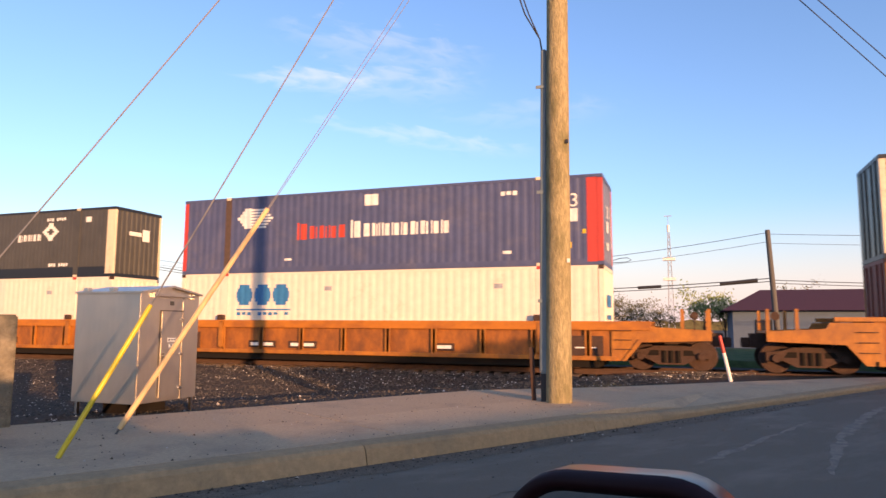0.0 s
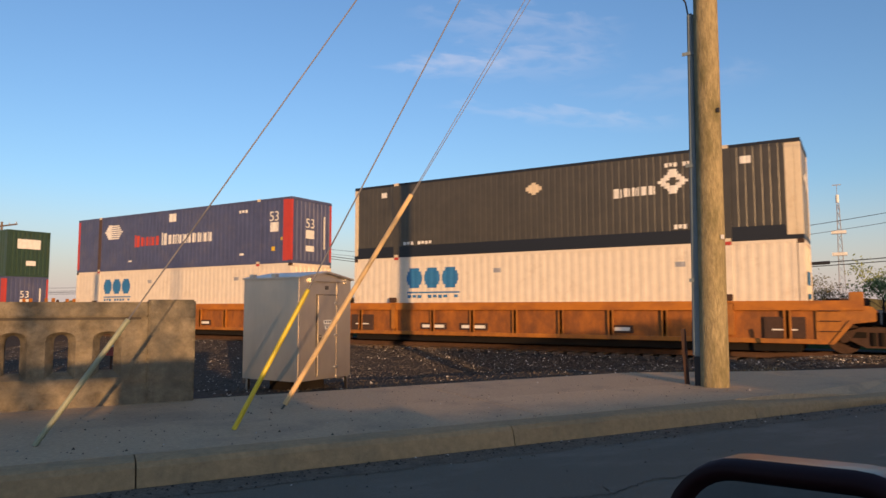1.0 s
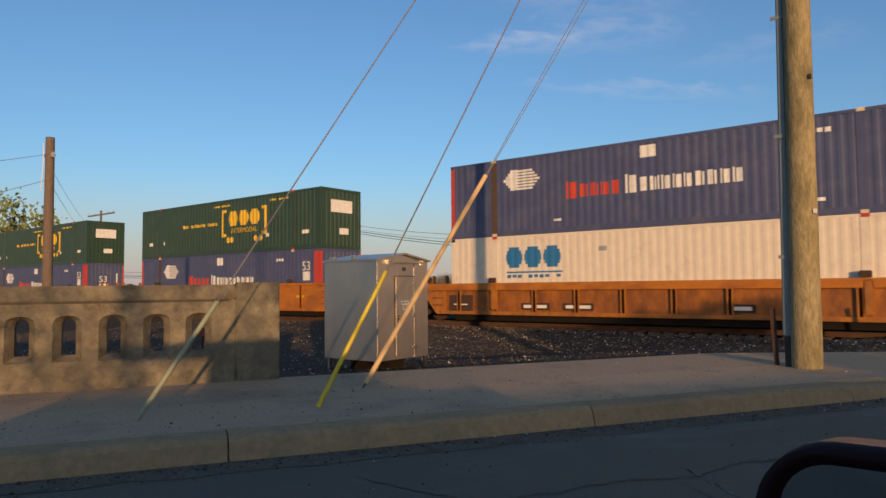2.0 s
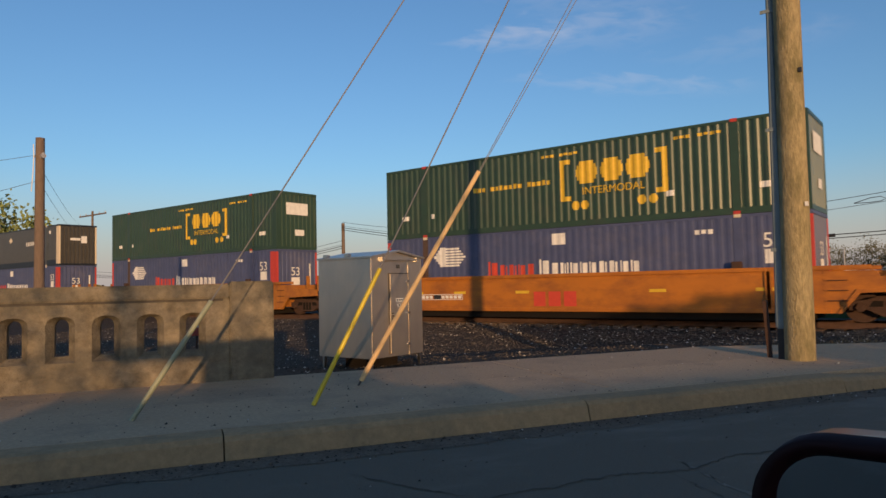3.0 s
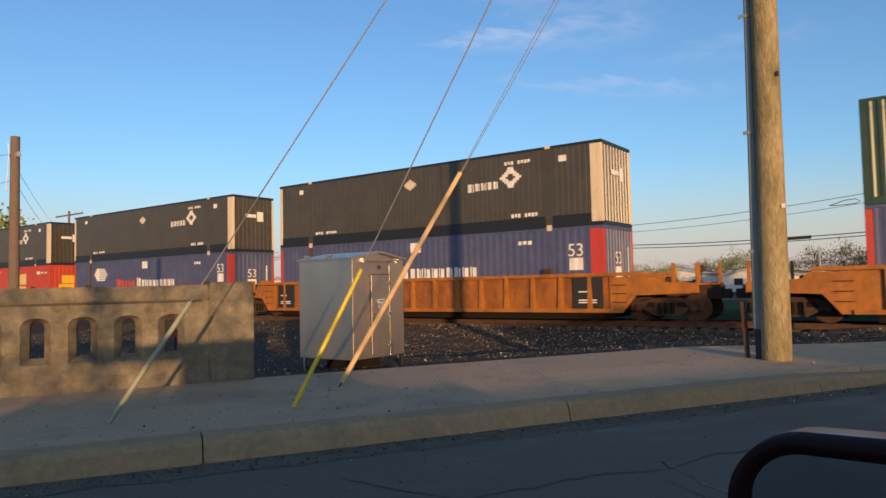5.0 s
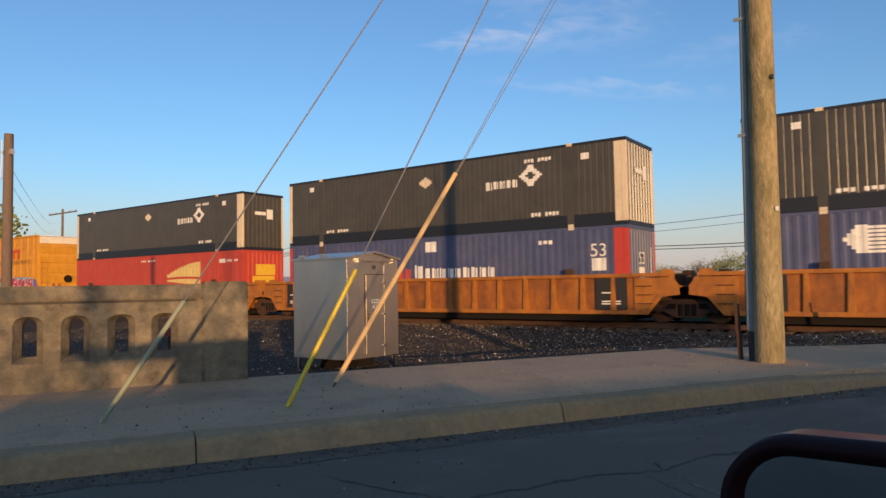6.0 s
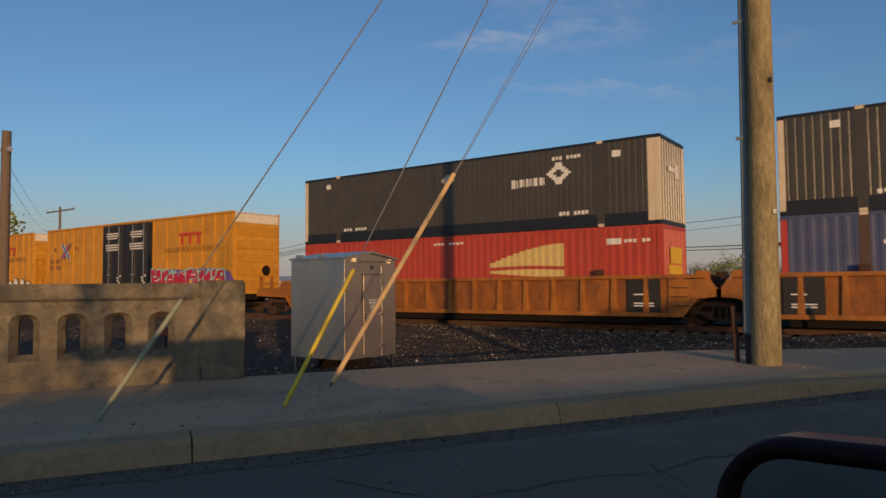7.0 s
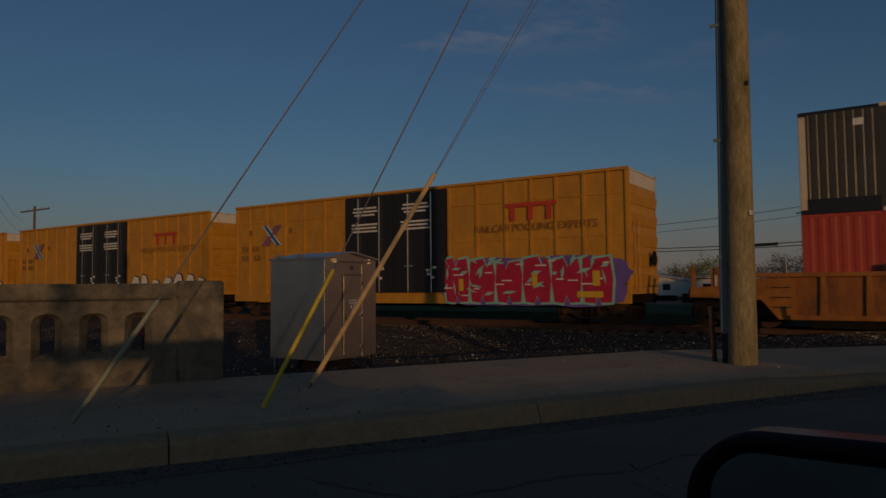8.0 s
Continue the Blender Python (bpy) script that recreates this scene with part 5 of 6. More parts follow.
        part("lifting_eye", bm, CHROME, root)
    bm = bmesh.new()
    bx(bm, 0.0, 0.006, 0.58, 0.66, z1 - 0.17, z1 - 0.11)
    part("plate", bm, CABDARK, root)
    for x in (-W + 0.15, -0.55):
        bm = bmesh.new()
        bx(bm, x, x + 0.08, -0.03, 0.05, z1 + 0.02, z1 + 0.07)
        part("lifting_eye", bm, CHROME, root)
    bm = bmesh.new()
    bx(bm, -W + 0.3, -0.3, 0.3, D - 0.3, -0.06, z0)
    part("base", bm, UNDER, root)
    for x, y in ((-0.1, 0.03), (-W + 0.05, 0.03), (-0.06, D - 0.08), (-W + 0.05, D - 0.08)):
        bm = bmesh.new()
        bx(bm, x, x + 0.045, y, y + 0.045, -0.1, z0)
        part("leg", bm, CHROME, root)


def build_marker():
    root = new("marker_post")
    tagged(root, label="leaning white marker post with a red top by the crossing", category="marker post")
    a, b = Vector((0.92, 18.5, 0.0)), Vector((0.70, 18.55, 1.12))
    bm = bmesh.new()
    tube(bm, a, a.lerp(b, 0.62), 0.045, n=10)
    part("post", bm, WHITE, root)
    bm = bmesh.new()
    tube(bm, a.lerp(b, 0.62), b, 0.046, n=10)
    part("red_cap", bm, POSTR, root, "red painted top")


def build_car():
    """The car that the film is taken from: left flank, roof and door mirror."""
    root = new("car")
    tagged(root, label="dark red car standing on the road with open windows", category="car")
    root.matrix_world = Matrix.Translation((0, 0, 0)) @ pose(0, 0, 0, 0, 0, ROAD_TURN)
    # car space: x ahead along the road, y to its left; the eye is at 0, 0
    yl, yr = 0.17, -1.5
    bm = bmesh.new()
    side = [(-2.6, 0.35), (2.1, 0.35), (2.15, 0.8), (0.9, 0.98), (-2.4, 1.0), (-2.65, 0.85)]
    slab(bm, side, yl - 0.05, yl)
    part("left_flank", bm, CARRED, root)
    bm = bmesh.new()
    slab(bm, side, yr, yr + 0.05)
    part("right_flank", bm, CARRED, root)
    bm = bmesh.new()
    bx(bm, -2.6, 2.1, yr + 0.051, yl - 0.051, 0.28, 0.36)
    part("floor", bm, CARBLACK, root)
    bm = bmesh.new()
    slab(bm, [(-2.3, 1.5), (0.0, 1.5), (-0.05, 1.56), (-0.4, 1.58), (-1.6, 1.57), (-2.3, 1.53)], yr + 0.12, yl - 0.04)
    part("roof", bm, CARRED, root)
    bm = bmesh.new()
    slab(bm, [(-1.35, 1.0), (0.95, 0.98), (0.3, 1.498), (-1.35, 1.498)], yr + 0.08, yr + 0.1)
    part("side_window", bm, CARBLACK, root, "dark tinted window")
    bm = bmesh.new()
    bx(bm, 0.95, 2.1, yr + 0.051, yl - 0.051, 0.80, 0.9)
    part("bonnet", bm, CARRED, root)
    for x in (-1.75, 1.25):
        for yy in (yl - 0.22, yr + 0.02):
            bm = bmesh.new()
            tube(bm, (x, yy, 0.33), (x, yy + 0.2, 0.33), 0.33, n=24)
            part("wheel", bm, BLACK, root)
    # mirror: rounded shell, glass set into it, foot on the door
    mir = new("door_mirror")
    mir.parent = root
    mir.matrix_basis = pose(MIRROR[0], MIRROR[1], MIRROR[2], 0, 0, MIRROR[3])
    hw, hh = 0.125, 0.078

    def ring(w, h, x, r, n=8, cz=0.0):
        out = []
        for cx, cz2, a0 in ((w - r, h - r, 0), (-w + r, h - r, 90), (-w + r, -h + r, 180), (w - r, -h + r, 270)):
            for i in range(n + 1):
                a = radians(a0 + 90 * i / n)
                out.append(Vector((x, cx + r * math.cos(a), cz + cz2 + r * math.sin(a) + 0.10 * (cx + r * math.cos(a)) * -0.6)))
        return out
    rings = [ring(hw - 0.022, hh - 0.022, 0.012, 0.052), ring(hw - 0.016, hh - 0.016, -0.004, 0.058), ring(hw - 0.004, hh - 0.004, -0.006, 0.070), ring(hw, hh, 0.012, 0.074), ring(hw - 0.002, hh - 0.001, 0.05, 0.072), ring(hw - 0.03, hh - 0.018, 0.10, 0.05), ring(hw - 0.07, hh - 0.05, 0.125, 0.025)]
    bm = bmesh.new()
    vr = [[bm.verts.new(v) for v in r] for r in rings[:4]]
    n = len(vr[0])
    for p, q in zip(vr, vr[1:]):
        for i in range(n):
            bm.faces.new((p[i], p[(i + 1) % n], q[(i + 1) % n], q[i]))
    part("mirror_rim", bm, RIM_SHADED, mir, "rim in the shell's red, darkened for shade", smooth=True)
    bm = bmesh.new()
    vr = [[bm.verts.new(v) for v in r] for r in rings[3:]]
    for p, q in zip(vr, vr[1:]):
        for i in range(n):
            bm.faces.new((p[i], p[(i + 1) % n], q[(i + 1) % n], q[i]))
    bm.faces.new(vr[-1])
    part("mirror_shell", bm, CARRED, mir, "glossy dark red shell", smooth=True)
    bm = bmesh.new()
    bm.faces.new([bm.verts.new(v) for v in ring(hw - 0.021, hh - 0.021, 0.008, 0.052)])
    part("mirror_glass", bm, GLASS_MIRROR, mir)
    bm = bmesh.new()
    bx(bm, 0.03, 0.09, -0.2, -0.1, -0.07, -0.03)
    part("mirror_foot", bm, CARBLACK, mir, bevel=0.01)


MIRROR = (0.568, 0.4165, 1.129, 15.0)


# ---- distance ----
def tree(x, y, h, w, leaf, seed, label, z=-0.3):
    root = new("tree")
    tagged(root, label=label, category="tree", group="trees behind the railway")
    root.location = (x, y, z)
    rng = random.Random(seed)
    bm = bmesh.new()
    tube(bm, (0, 0, 0), (0.1, 0, h * 0.45), 0.035 * h * 0.5, 0.02 * h * 0.5, n=7)
    tips = []
    for i in range(12):
        a, t = rng.uniform(0, 6.28), rng.uniform(0.2, 0.48)
        p = Vector((0.02, 0, h * t))
        q = p + Vector((math.cos(a) * w * rng.uniform(0.15, 0.5), math.sin(a) * w * rng.uniform(0.15, 0.5), h * rng.uniform(0.2, 0.5)))
        tube(bm, p, q, 0.011 * h * 0.5, 0.004 * h * 0.5, n=5)
        tips.append(q)
        for _ in range(4):
            q2 = q.lerp(p, rng.uniform(0, 0.5)) + Vector((rng.gauss(0, w * 0.14), rng.gauss(0, w * 0.14), rng.uniform(0.02, 0.2) * h))
            tube(bm, q.lerp(p, 0.3), q2, 0.004 * h * 0.5, 0.0015 * h * 0.5, n=4)
            tips.append(q2)
    part("trunk", bm, BARK, root)
    bm = bmesh.new()
    for _ in range(1700):
        c = rng.choice(tips) + Vector((rng.gauss(0, w * 0.07), rng.gauss(0, w * 0.07), rng.gauss(0, h * 0.05)))
        s = rng.uniform(0.010, 0.030) * h * (1.0 if leaf is LEAF_A else 0.85)
        d1 = Vector((rng.gauss(0, 1), rng.gauss(0, 1), rng.gauss(0, 1))).normalized()
        d2 = d1.orthogonal().normalized()
        bm.faces.new([bm.verts.new(c + s * v) for v in (d1, d2 * 0.6, -d1, -d2 * 0.6)])
    part("crown", bm, leaf, root)


def line_pole(x, y, top, r, m, label, lean=0.0, arm=0.0, z=-0.3):
    root = new("line_pole")
    tagged(root, label=label, category="utility pole")
    root.location = (x, y, z)
    bm = bmesh.new()
    tube(bm, (0, 0, 0), (lean, 0, top - z), r * 1.25, r, n=14)
    part("pole_shaft", bm, m, root)
    if arm:
        bm = bmesh.new()
        bx(bm, lean - arm, lean + arm, -0.06, 0.06, top - z - 0.55, top - z - 0.4)
        part("cross_arm", bm, m, root)
        for k in (-0.95, -0.5, 0.5, 0.95):
            bm = bmesh.new()
            tube(bm, (lean + arm * k, 0, top - z - 0.4), (lean + arm * k, 0, top - z - 0.2), 0.05, n=8)
            part("insulator", bm, GREYMETAL, root)
    return root


def build_distance():
    p = line_pole(-18.55, 7.5, 5.28, 0.105, DARKWOOD, "dark wooden line pole with an insulator bracket behind the balustrade")
    bm = bmesh.new()
    tube(bm, (-0.35, 0, 5.15), (0.2, 0, 5.16), 0.03, n=8)
    tube(bm, (0.12, 0, 5.1), (0.22, 0, 5.1), 0.06, n=8)
    part("bracket", bm, GREYMETAL, p)
    wire("ground_wire", [(0.0, -0.16, 5.4), (0.06, -0.17, 5.1), (0.02, -0.17, 4.7), (-0.05, -0.18, 4.2)], 0.012, WHITE, p)
    w = new("overhead_line")
    tagged(w, label="thin overhead wires beside the railway", category="cable")
    for a, b, d in (((-18.6, 7.5, 4.86), (-42, -6, 5.4), 0.8), ((-18.6, 7.5, 4.2), (-42, -6, 4.5), 1.6), ((-18.5, 7.5, 4.5), (-82, 38.2, 9.2), 0.6), ((-18.5, 7.5, 4.1), (-82, 38.2, 8.4), 0.8)):
        wire("cable", sag(a, b, d), 0.006, STEEL, w)
    line_pole(-81.2, 38.6, 10.8, 0.12, DARKWOOD, "distant wooden pole with a cross arm", arm=3.2)
    line_pole(-51.0, 31.6, 3.9, 0.09, DARKWOOD, "short thin pole behind the railway")
    line_pole(4.9, 44.7, 7.1, 0.14, GREYWOOD, "leaning grey wooden line pole behind the railway", lean=-0.35)
    w = new("overhead_line")
    tagged(w, label="bundle of overhead cables behind the railway", category="cable")
    for z0, z1, d, r in ((6.95, 7.3, 2.1, 0.018), (6.4, 6.95, 2.1, 0.014), (4.2, 6.8, 1.62, 0.03), (4.02, 6.6, 1.64, 0.026)):
        wire("cable", sag((4.6, 44.7, z0), (-46.0, 44.7, z1), d, 24), r, BLACK, w)
        wire("cable", sag((-46.0, 44.7, z1 - 1.75), (-110.0, 44.7, z1 - 1.75), 2.0, 20), r, BLACK, w)
        wire("cable", sag((4.6, 44.7, z0 - 0.1), (46, 48, z0 - 0.3), 0.5), r * 0.8, BLACK, w)
    line_pole(-46.0, 44.9, 7.2, 0.15, DARKWOOD, "wooden line pole behind the railway")
    bm = bmesh.new()
    tube(bm, (1.8, 44.7, 3.90), (3.9, 44.7, 4.10), 0.12, n=10)
    part("splice_case", bm, BLACK, w)
    bm = bmesh.new()
    tube(bm, (-7.6, 44.7, 3.60), (-5.9, 44.7, 3.64), 0.10, n=10)
    tube(bm, (-3.0, 44.7, 3.74), (-1.6, 44.7, 3.80), 0.10, n=10)
    part("splice_case", bm, BLACK, w)
    loop = [(-4.9, 44.7, 5.38), (-4.1, 44.7, 5.62), (-3.6, 44.7, 5.66), (-3.35, 44.7, 5.52), (-3.6, 44.7, 5.40), (-4.2, 44.7, 5.36), (-4.9, 44.7, 5.38)]
    wire("cable_loop", loop, 0.022, BLACK, w)
    line_pole(-7.4, 60.0, 3.3, 0.05, GREYMETAL, "thin pale grey post behind the railway")
    # wires over the road, high up
    w = new("overhead_line")
    tagged(w, label="wires crossing the sky over the road", category="cable")
    for k in range(2):
        a, b = Vector((1.94 + 0.33 * k, 13.86, 7.76 - 0.08 * k)), Vector((6.14, 19.03, 5.77 + 0.5 * k))
        wire("cable", [a + (a - b) * 1.2, a, b, b + (b - a) * 1.5], 0.011, BLACK, w)
    # radio mast
    mast = new("radio_mast")
    tagged(mast, label="distant pale steel radio mast with antennas", category="radio mast")
    mast.location = (-4.4, 180, -0.3)
    bm = bmesh.new()
    for i in range(3):
        a = 2.094 * i
        tube(bm, (1.0 * math.cos(a), 1.0 * math.sin(a), 0), (0.3 * math.cos(a), 0.3 * math.sin(a), 25), 0.09, n=5)
        for k in range(14):
            z0, z1 = 25 * k / 14, 25 * (k + 1) / 14
            r0, r1 = 1.0 - 0.7 * k / 14, 1.0 - 0.7 * (k + 1) / 14
            b = a + 2.094
            tube(bm, (r0 * math.cos(a), r0 * math.sin(a), z0), (r1 * math.cos(b), r1 * math.sin(b), z1), 0.05, n=4)
    tube(bm, (0, 0, 25), (0, 0, 29.3), 0.06, n=5)
    bx(bm, -0.9, 0.9, -0.06, 0.06, 29.2, 29.4)
    part("lattice", bm, GREYMETAL, mast)
    bm = bmesh.new()
    tube(bm, (0, 0, 25.2), (0, 0, 27), 0.35, n=8)
    part("antenna", bm, WHITE, mast)
    for z in (13, 18):
        bm = bmesh.new()
        bx(bm, -1.5, 1.5, -0.8, 0.8, z, z + 0.7)
        part("antenna", bm, WHITE, mast)
    # long low building with a maroon roof
    b = new("station_building")
    tagged(b, label="long low building with a maroon hipped metal roof and walls coloured blue-grey as in shade", category="building")
    b.location = (2.6, 58.0, -0.3)
    bm = bmesh.new()
    bx(bm, 0.6, 40, 0.6, 9, 0, 3.0)
    part("wall", bm, SHADEWALL, b)
    bm = bmesh.new()
    lo = [bm.verts.new(c) for c in ((-0.2, -0.2, 2.9), (41, -0.2, 2.9), (41, 9.8, 2.9), (-0.2, 9.8, 2.9))]
    hi = [bm.verts.new(c) for c in ((3.0, 4.8, 4.7), (38, 4.8, 4.7))]
    bm.faces.new((lo[0], lo[1], hi[1], hi[0]))
    bm.faces.new((lo[2], lo[3], hi[0], hi[1]))
    bm.faces.new((lo[3], lo[0], hi[0]))
    bm.faces.new((lo[1], lo[2], hi[1]))
    bm.faces.new(lo[::-1])
    part("roof", bm, ROOF_M, b)
    for i in range(8):
        bm = bmesh.new()
        bx(bm, 2.2 + 4.6 * i, 3.4 + 4.6 * i, 0.55, 0.6, 1.0, 2.2)
        wdw = part("window", bm, CARBLACK, b)
    # small white house far off
    for hx, hy, s, lab in ((-77, 62, 1.0, "small white gabled house far behind the railway"), (-34, 92, 1.3, "low white shed far behind the railway"), (-21.5, 88, 0.9, "low white house far behind the railway"), (-12.5, 90, 1.0, "pale gabled house far behind the railway")):
        b = new("house")
        tagged(b, label=lab, category="house")
        b.location = (hx, hy, -0.3)
        bm = bmesh.new()
        slab(bm, [(0, 0), (9 * s, 0), (9 * s, 1.9), (4.5 * s, 2.9), (0, 1.9)], 0, 7)
        part("wall", bm, WHITE, b)
        bm = bmesh.new()
        slab(bm, [(-0.4, 1.82), (4.5 * s, 2.95), (9 * s + 0.4, 1.82), (9 * s + 0.4, 2.0), (4.5 * s, 3.12), (-0.4, 2.0)], -0.3, 7.3)
        part("roof", bm, SIDING, b)
        for xx in (1.5, 6.0):
            bm = bmesh.new()
            bx(bm, xx * s, xx * s + 1.0, -0.02, 0.0, 0.8, 1.6)
            part("window", bm, CARBLACK, b)
    rng = random.Random(3)
    spots = [(-2.6, 66, 3.9, 4.5, 0), (1.2, 66, 5.0, 4.5, 1), (3.0, 68, 4.6, 4, 1), (-5, 72, 4.4, 5, 0), (-8, 76, 4.6, 5, 0), (9, 75, 5.6, 5, 0), (16, 80, 5.6, 6, 0), (25, 85, 6, 7, 0), (-13, 90, 4.5, 6, 0), (-22, 97, 5.4, 6, 1), (-26, 97, 4.6, 6, 0)]
    for i in range(26):
        spots.append((-150 + 5.2 * i + rng.uniform(-2, 2), 105 + rng.uniform(-14, 20), rng.uniform(2.8, 4.6), rng.uniform(5, 8), rng.random() < 0.35))
    spots += [(-75, 28.0, 10.4, 8, 1), (-80, 26, 10.0, 8, 1), (-72, 25.5, 7.5, 6, 1)]
    for i, (x, y, h, w_, k) in enumerate(spots):
        tree(x, y, h, w_, LEAF_A if k else LEAF_B, 40 + i, "young green spring tree" if k else "bare brown tree with first buds")
    # far woods close the horizon
    bm = bmesh.new()
    n = 420
    for ring_r, hgt in ((330, 4.6), (420, 6.2)):
        prev = None
        for i in range(n + 1):
            a = 2 * math.pi * i / n
            h = hgt * (0.55 + 0.5 * abs(noise.noise((a * 9, ring_r, 0))) + 0.3 * rng.random())
            cur = (bm.verts.new((ring_r * math.cos(a), ring_r * math.sin(a), -0.4)), bm.verts.new((ring_r * math.cos(a), ring_r * math.sin(a), h)))
            if prev:
                bm.faces.new((prev[0], cur[0], cur[1], prev[1]))
            prev = cur
    tagged(part("far_woods", bm, LEAF_B), label="distant line of woods along the horizon", category="woods", kind="stuff")


def build_stones():
    """Loose ballast stones, and grit on the sidewalk."""
    rng = random.Random(9)
    verts, faces = [], []

    def stone(x, y, z, s):
        k = len(verts)
        for dx, dy, dz in ((1, 0, 0), (-0.5, 0.85, 0), (-0.5, -0.85, 0), (0.1, 0, 0.9)):
            verts.append((x + s * dx * rng.uniform(0.6, 1.3), y + s * dy * rng.uniform(0.6, 1.3), z + s * dz * rng.uniform(0.5, 1.0)))
        faces.extend(((k, k + 1, k + 3), (k + 1, k + 2, k + 3), (k + 2, k, k + 3)))
    inv = ROAD.inverted()
    while len(verts) < 4 * 70000:
        x, y = rng.uniform(-34, 6), rng.uniform(7, 21.5)
        p = inv @ Vector((x, y, 0))
        if p.y < 3.6 and p.x > -14:
            continue
        d = abs(y - TRACK_Y)
        k = min(1, max(0, (d - 2.0) / 4.5))
        j = min(1, max(0, (7.2 - p.y) / 1.5))
        z = (-0.19 * (1 - k) - 0.52 * k) * (1 - j) + 0.05 * j + 0.035 * noise.noise((x * 1.1, y * 1.1, 0))
        stone(x, y, z - 0.008, rng.uniform(0.014, 0.042))
    me = bpy.data.meshes.new("ballast_stones")
    me.from_pydata(verts, [], faces)
    me.materials.append(STONE)
    tagged(new("ballast_stones", me), label="loose grey and brown ballast stones", category="gravel", kind="stuff")
    verts2, faces2 = [], []
    for i in range(420):
        u, v = rng.uniform(-7, 6), rng.choice((rng.uniform(0.35, 3.5), rng.uniform(-0.4, -0.02), rng.uniform(-1.2, -0.02)))
        s = rng.uniform(0.005, 0.014)
        k = len(verts2)
        z = 0.2 if v > 0.3 else 0.004
        if u > 4.4 and v > 0.3:
            continue
        p = ROAD @ Vector((u, v, z))
        for dx, dy, dz in ((1, 0, 0), (-0.5, 0.85, 0), (-0.5, -0.85, 0), (0.1, 0, 0.9)):
            verts2.append((p.x + s * dx, p.y + s * dy, p.z + s * dz))
        faces2.extend(((k, k + 1, k + 3), (k + 1, k + 2, k + 3), (k + 2, k, k + 3)))
    me = bpy.data.meshes.new("grit")
    me.from_pydata(verts2, [], faces2)
    me.materials.append(STONE)
    tagged(new("grit", me), label="pale grit and pebbles scattered on the pavement", category="grit", kind="stuff")


def build_weeds():
    """Dry grass and weeds along the rear edge of the sidewalk and under the cabinet."""
    rng = random.Random(31)
    verts, faces = [], []
    for i in range(7000):
        u = rng.uniform(-12, 9)
        v = 3.5 + abs(rng.gauss(0, 0.35))
        if u < -2.5:
            v += 0.45
        p = ROAD @ Vector((u, v, 0.0))
        z = 0.03 if u < 5 else 0.0
        h, a = rng.uniform(0.03, 0.14) * (1.5 if rng.random() < 0.1 else 1), rng.uniform(0, 6.28)
        k = len(verts)
        verts += [(p.x, p.y, z), (p.x + 0.012 * math.cos(a), p.y + 0.012 * math.sin(a), z), (p.x + h * 0.5 * math.cos(a + 1), p.y + h * 0.5 * math.sin(a + 1), z + h)]
        faces.append((k, k + 1, k + 2))
    me = bpy.data.meshes.new("weeds")
    me.from_pydata(verts, [], faces)
    me.materials.append(WEED)
    tagged(new("weeds", me), label="dry brown grass along the sidewalk's rear edge", category="grass", kind="stuff")
    flag = new("marker_flag")
    tagged(flag, label="small red and white marker on a stake behind the balustrade", category="marker")
    flag.location = (-9.30, 5.98, -0.15)
    bm = bmesh.new()
    tube(bm, (0, 0, 0), (0, 0, 0.95), 0.015, n=6)
    part("stake", bm, RUST, flag)
    bm = bmesh.new()
    bx(bm, -0.10, 0.10, -0.02, 0.0, 0.80, 0.95)
    part("red_panel", bm, MARKR, flag, "red panel")
    bm = bmesh.new()
    bx(bm, 0.02, 0.14, -0.026, -0.022, 0.93, 1.0)
    part("white_panel", bm, MARKW, flag, "white panel")


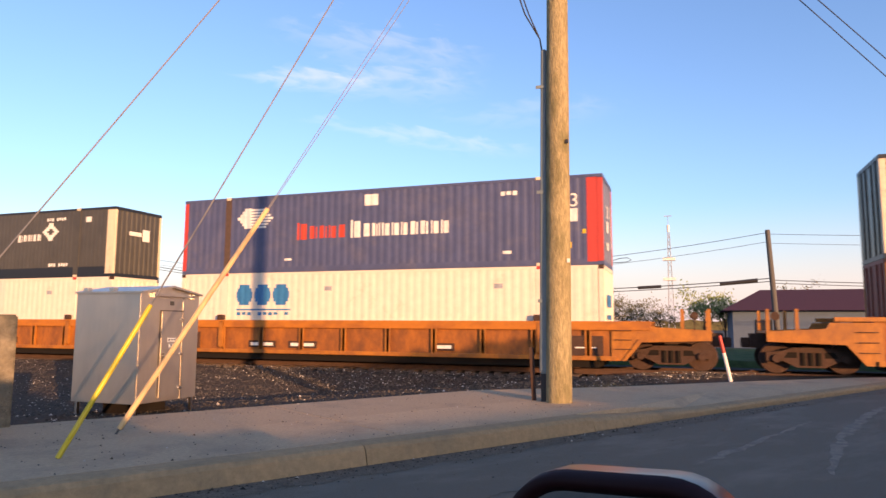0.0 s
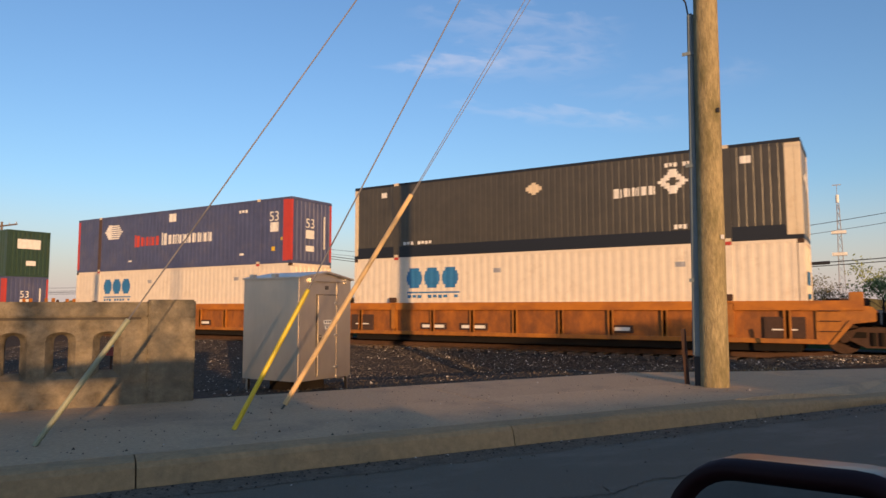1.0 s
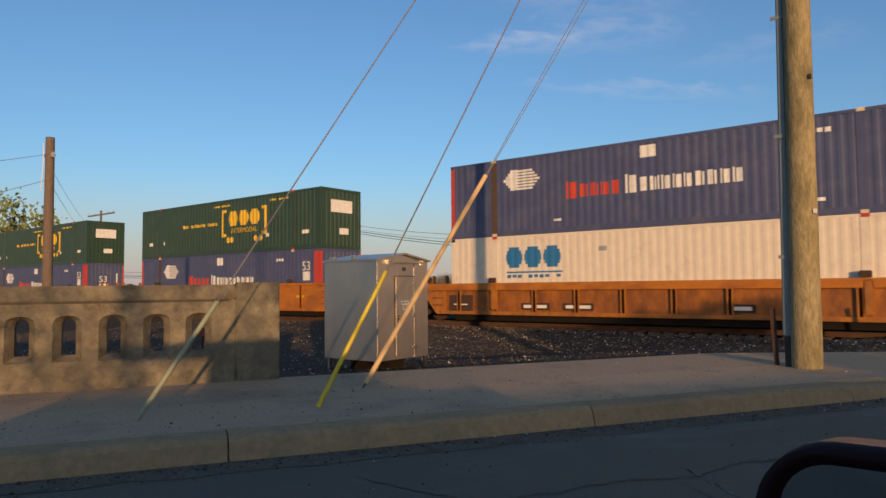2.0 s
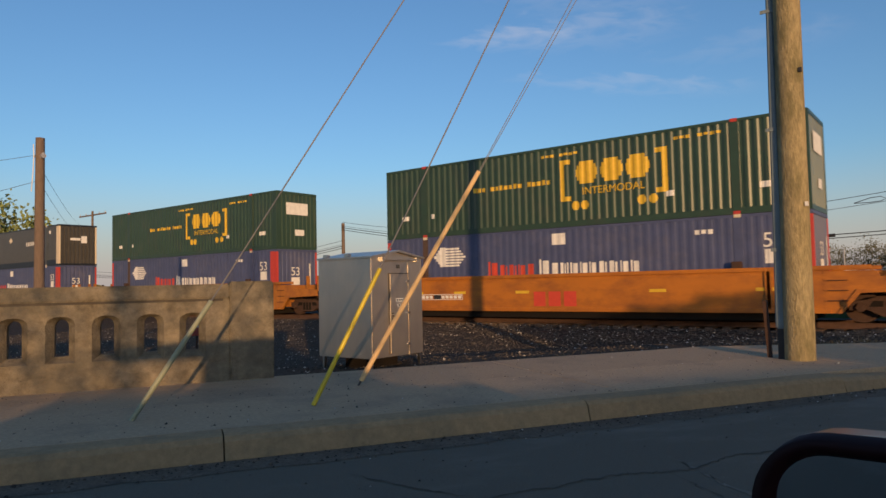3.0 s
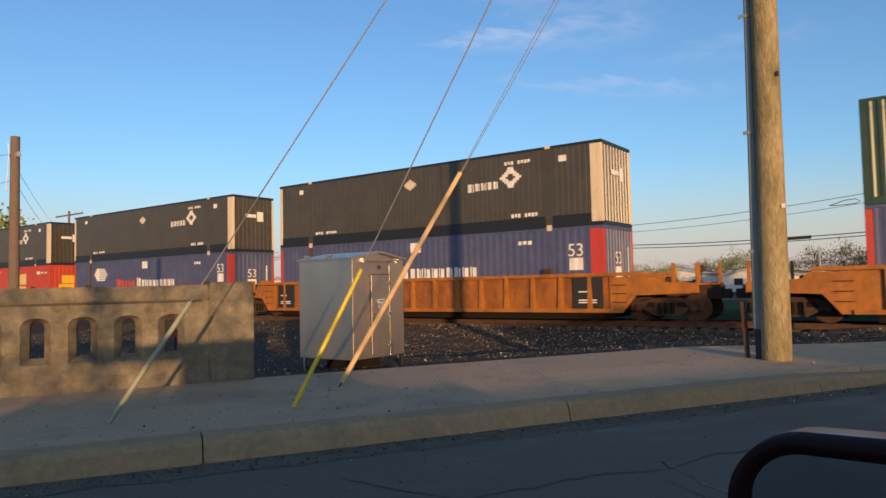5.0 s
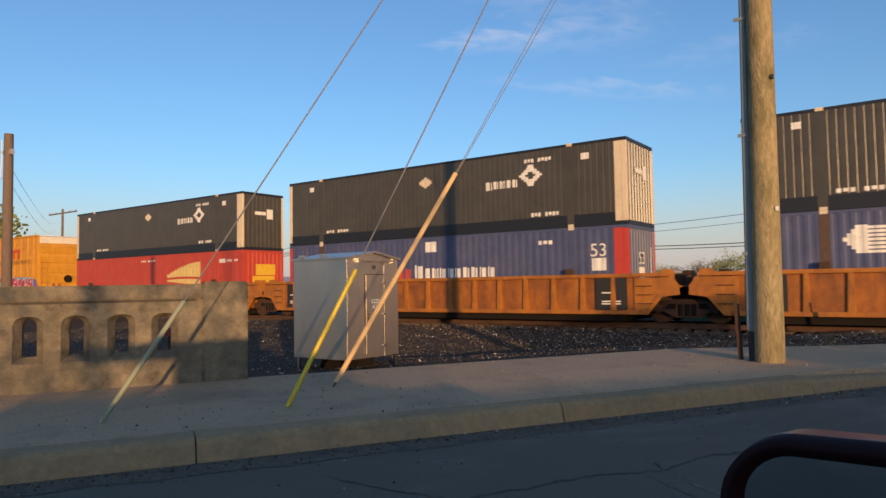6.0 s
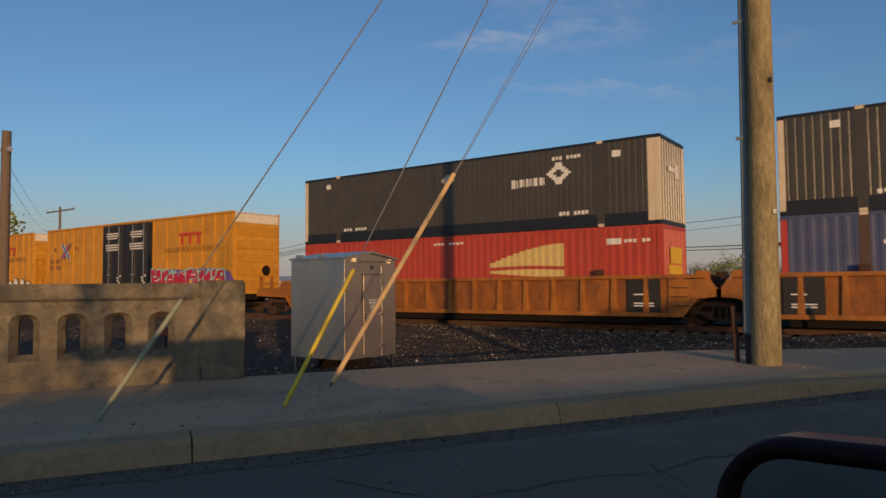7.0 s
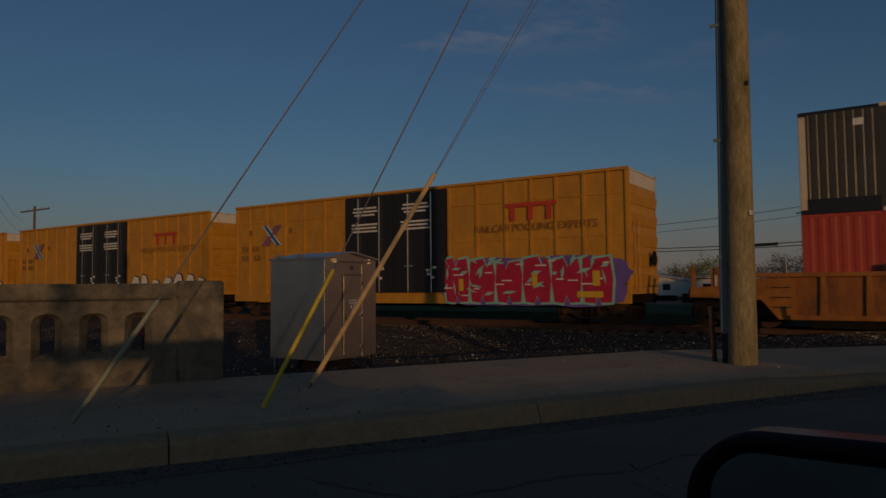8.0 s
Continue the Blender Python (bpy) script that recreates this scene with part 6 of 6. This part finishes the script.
def build_debris():
    """Dark clods, leaves and crumbs gathered along the kerb."""
    rng = random.Random(21)
    verts, faces = [], []
    for i in range(900):
        u = rng.uniform(-9, 9)
        v = -abs(rng.gauss(0, 0.13)) - 0.01
        s = rng.uniform(0.006, 0.02) * (1.8 if rng.random() < 0.06 else 1)
        p = ROAD @ Vector((u, v, 0.008))
        k = len(verts)
        for dx, dy, dz in ((1, 0, 0), (-0.5, 0.85, 0), (-0.5, -0.85, 0), (0.1, 0, 0.7)):
            verts.append((p.x + s * dx * rng.uniform(0.6, 1.5), p.y + s * dy * rng.uniform(0.6, 1.5), p.z + s * dz))
        faces.extend(((k, k + 1, k + 3), (k + 1, k + 2, k + 3), (k + 2, k, k + 3)))
    for i in range(420):
        p = ROAD @ Vector((rng.uniform(-8, 4.5), 0.36 + 2.9 * rng.random() ** 1.3, 0.202))
        s = rng.uniform(0.004, 0.011) * (1.7 if rng.random() < 0.08 else 1)
        k = len(verts)
        for dx, dy, dz in ((1, 0, 0), (-0.5, 0.85, 0), (-0.5, -0.85, 0), (0.1, 0, 1.0)):
            verts.append((p.x + s * dx, p.y + s * dy, p.z + s * dz))
        faces.extend(((k, k + 1, k + 3), (k + 1, k + 2, k + 3), (k + 2, k, k + 3)))
    me = bpy.data.meshes.new("kerb_debris")
    me.from_pydata(verts, [], faces)
    me.materials.append(STONE)
    tagged(new("kerb_debris", me), label="grit and dark crumbs gathered along the kerb", category="debris", kind="stuff")


def motions():
    for ob, u, z in TRAIN:
        walk(ob, [(0.0, pose(u, TRACK_Y, z)), (4.0, pose(u + 4 * SPEED, TRACK_Y, z)), (8.0, pose(u + 8 * SPEED, TRACK_Y, z))])


build_ground()
build_road()
build_kerb()
build_sidewalk()
build_wall()
build_train()
build_pole()
build_opposite()
# added sun blockers: one thins light on balustrade and cabinet, one shades the ballast
hedge(-14.0, -2.9, lambda u: 3.9, 0.72, 5, "unseen thin hedge added to filter the sun on the balustrade")
hedge(2.4, 8.9, lambda u: 2.72 + 0.27 * min(1.0, max(0.0, (u - 4.9) / 0.8)) + (0.18 if u > 7.2 else 0.0), 3.4, 6, "unseen dense hedge added to shade the ballast and the train's foot")
build_guys()
build_cabinet()
build_marker()
build_car()
build_distance()
build_track()
build_stones()
build_debris()
build_weeds()
motions()
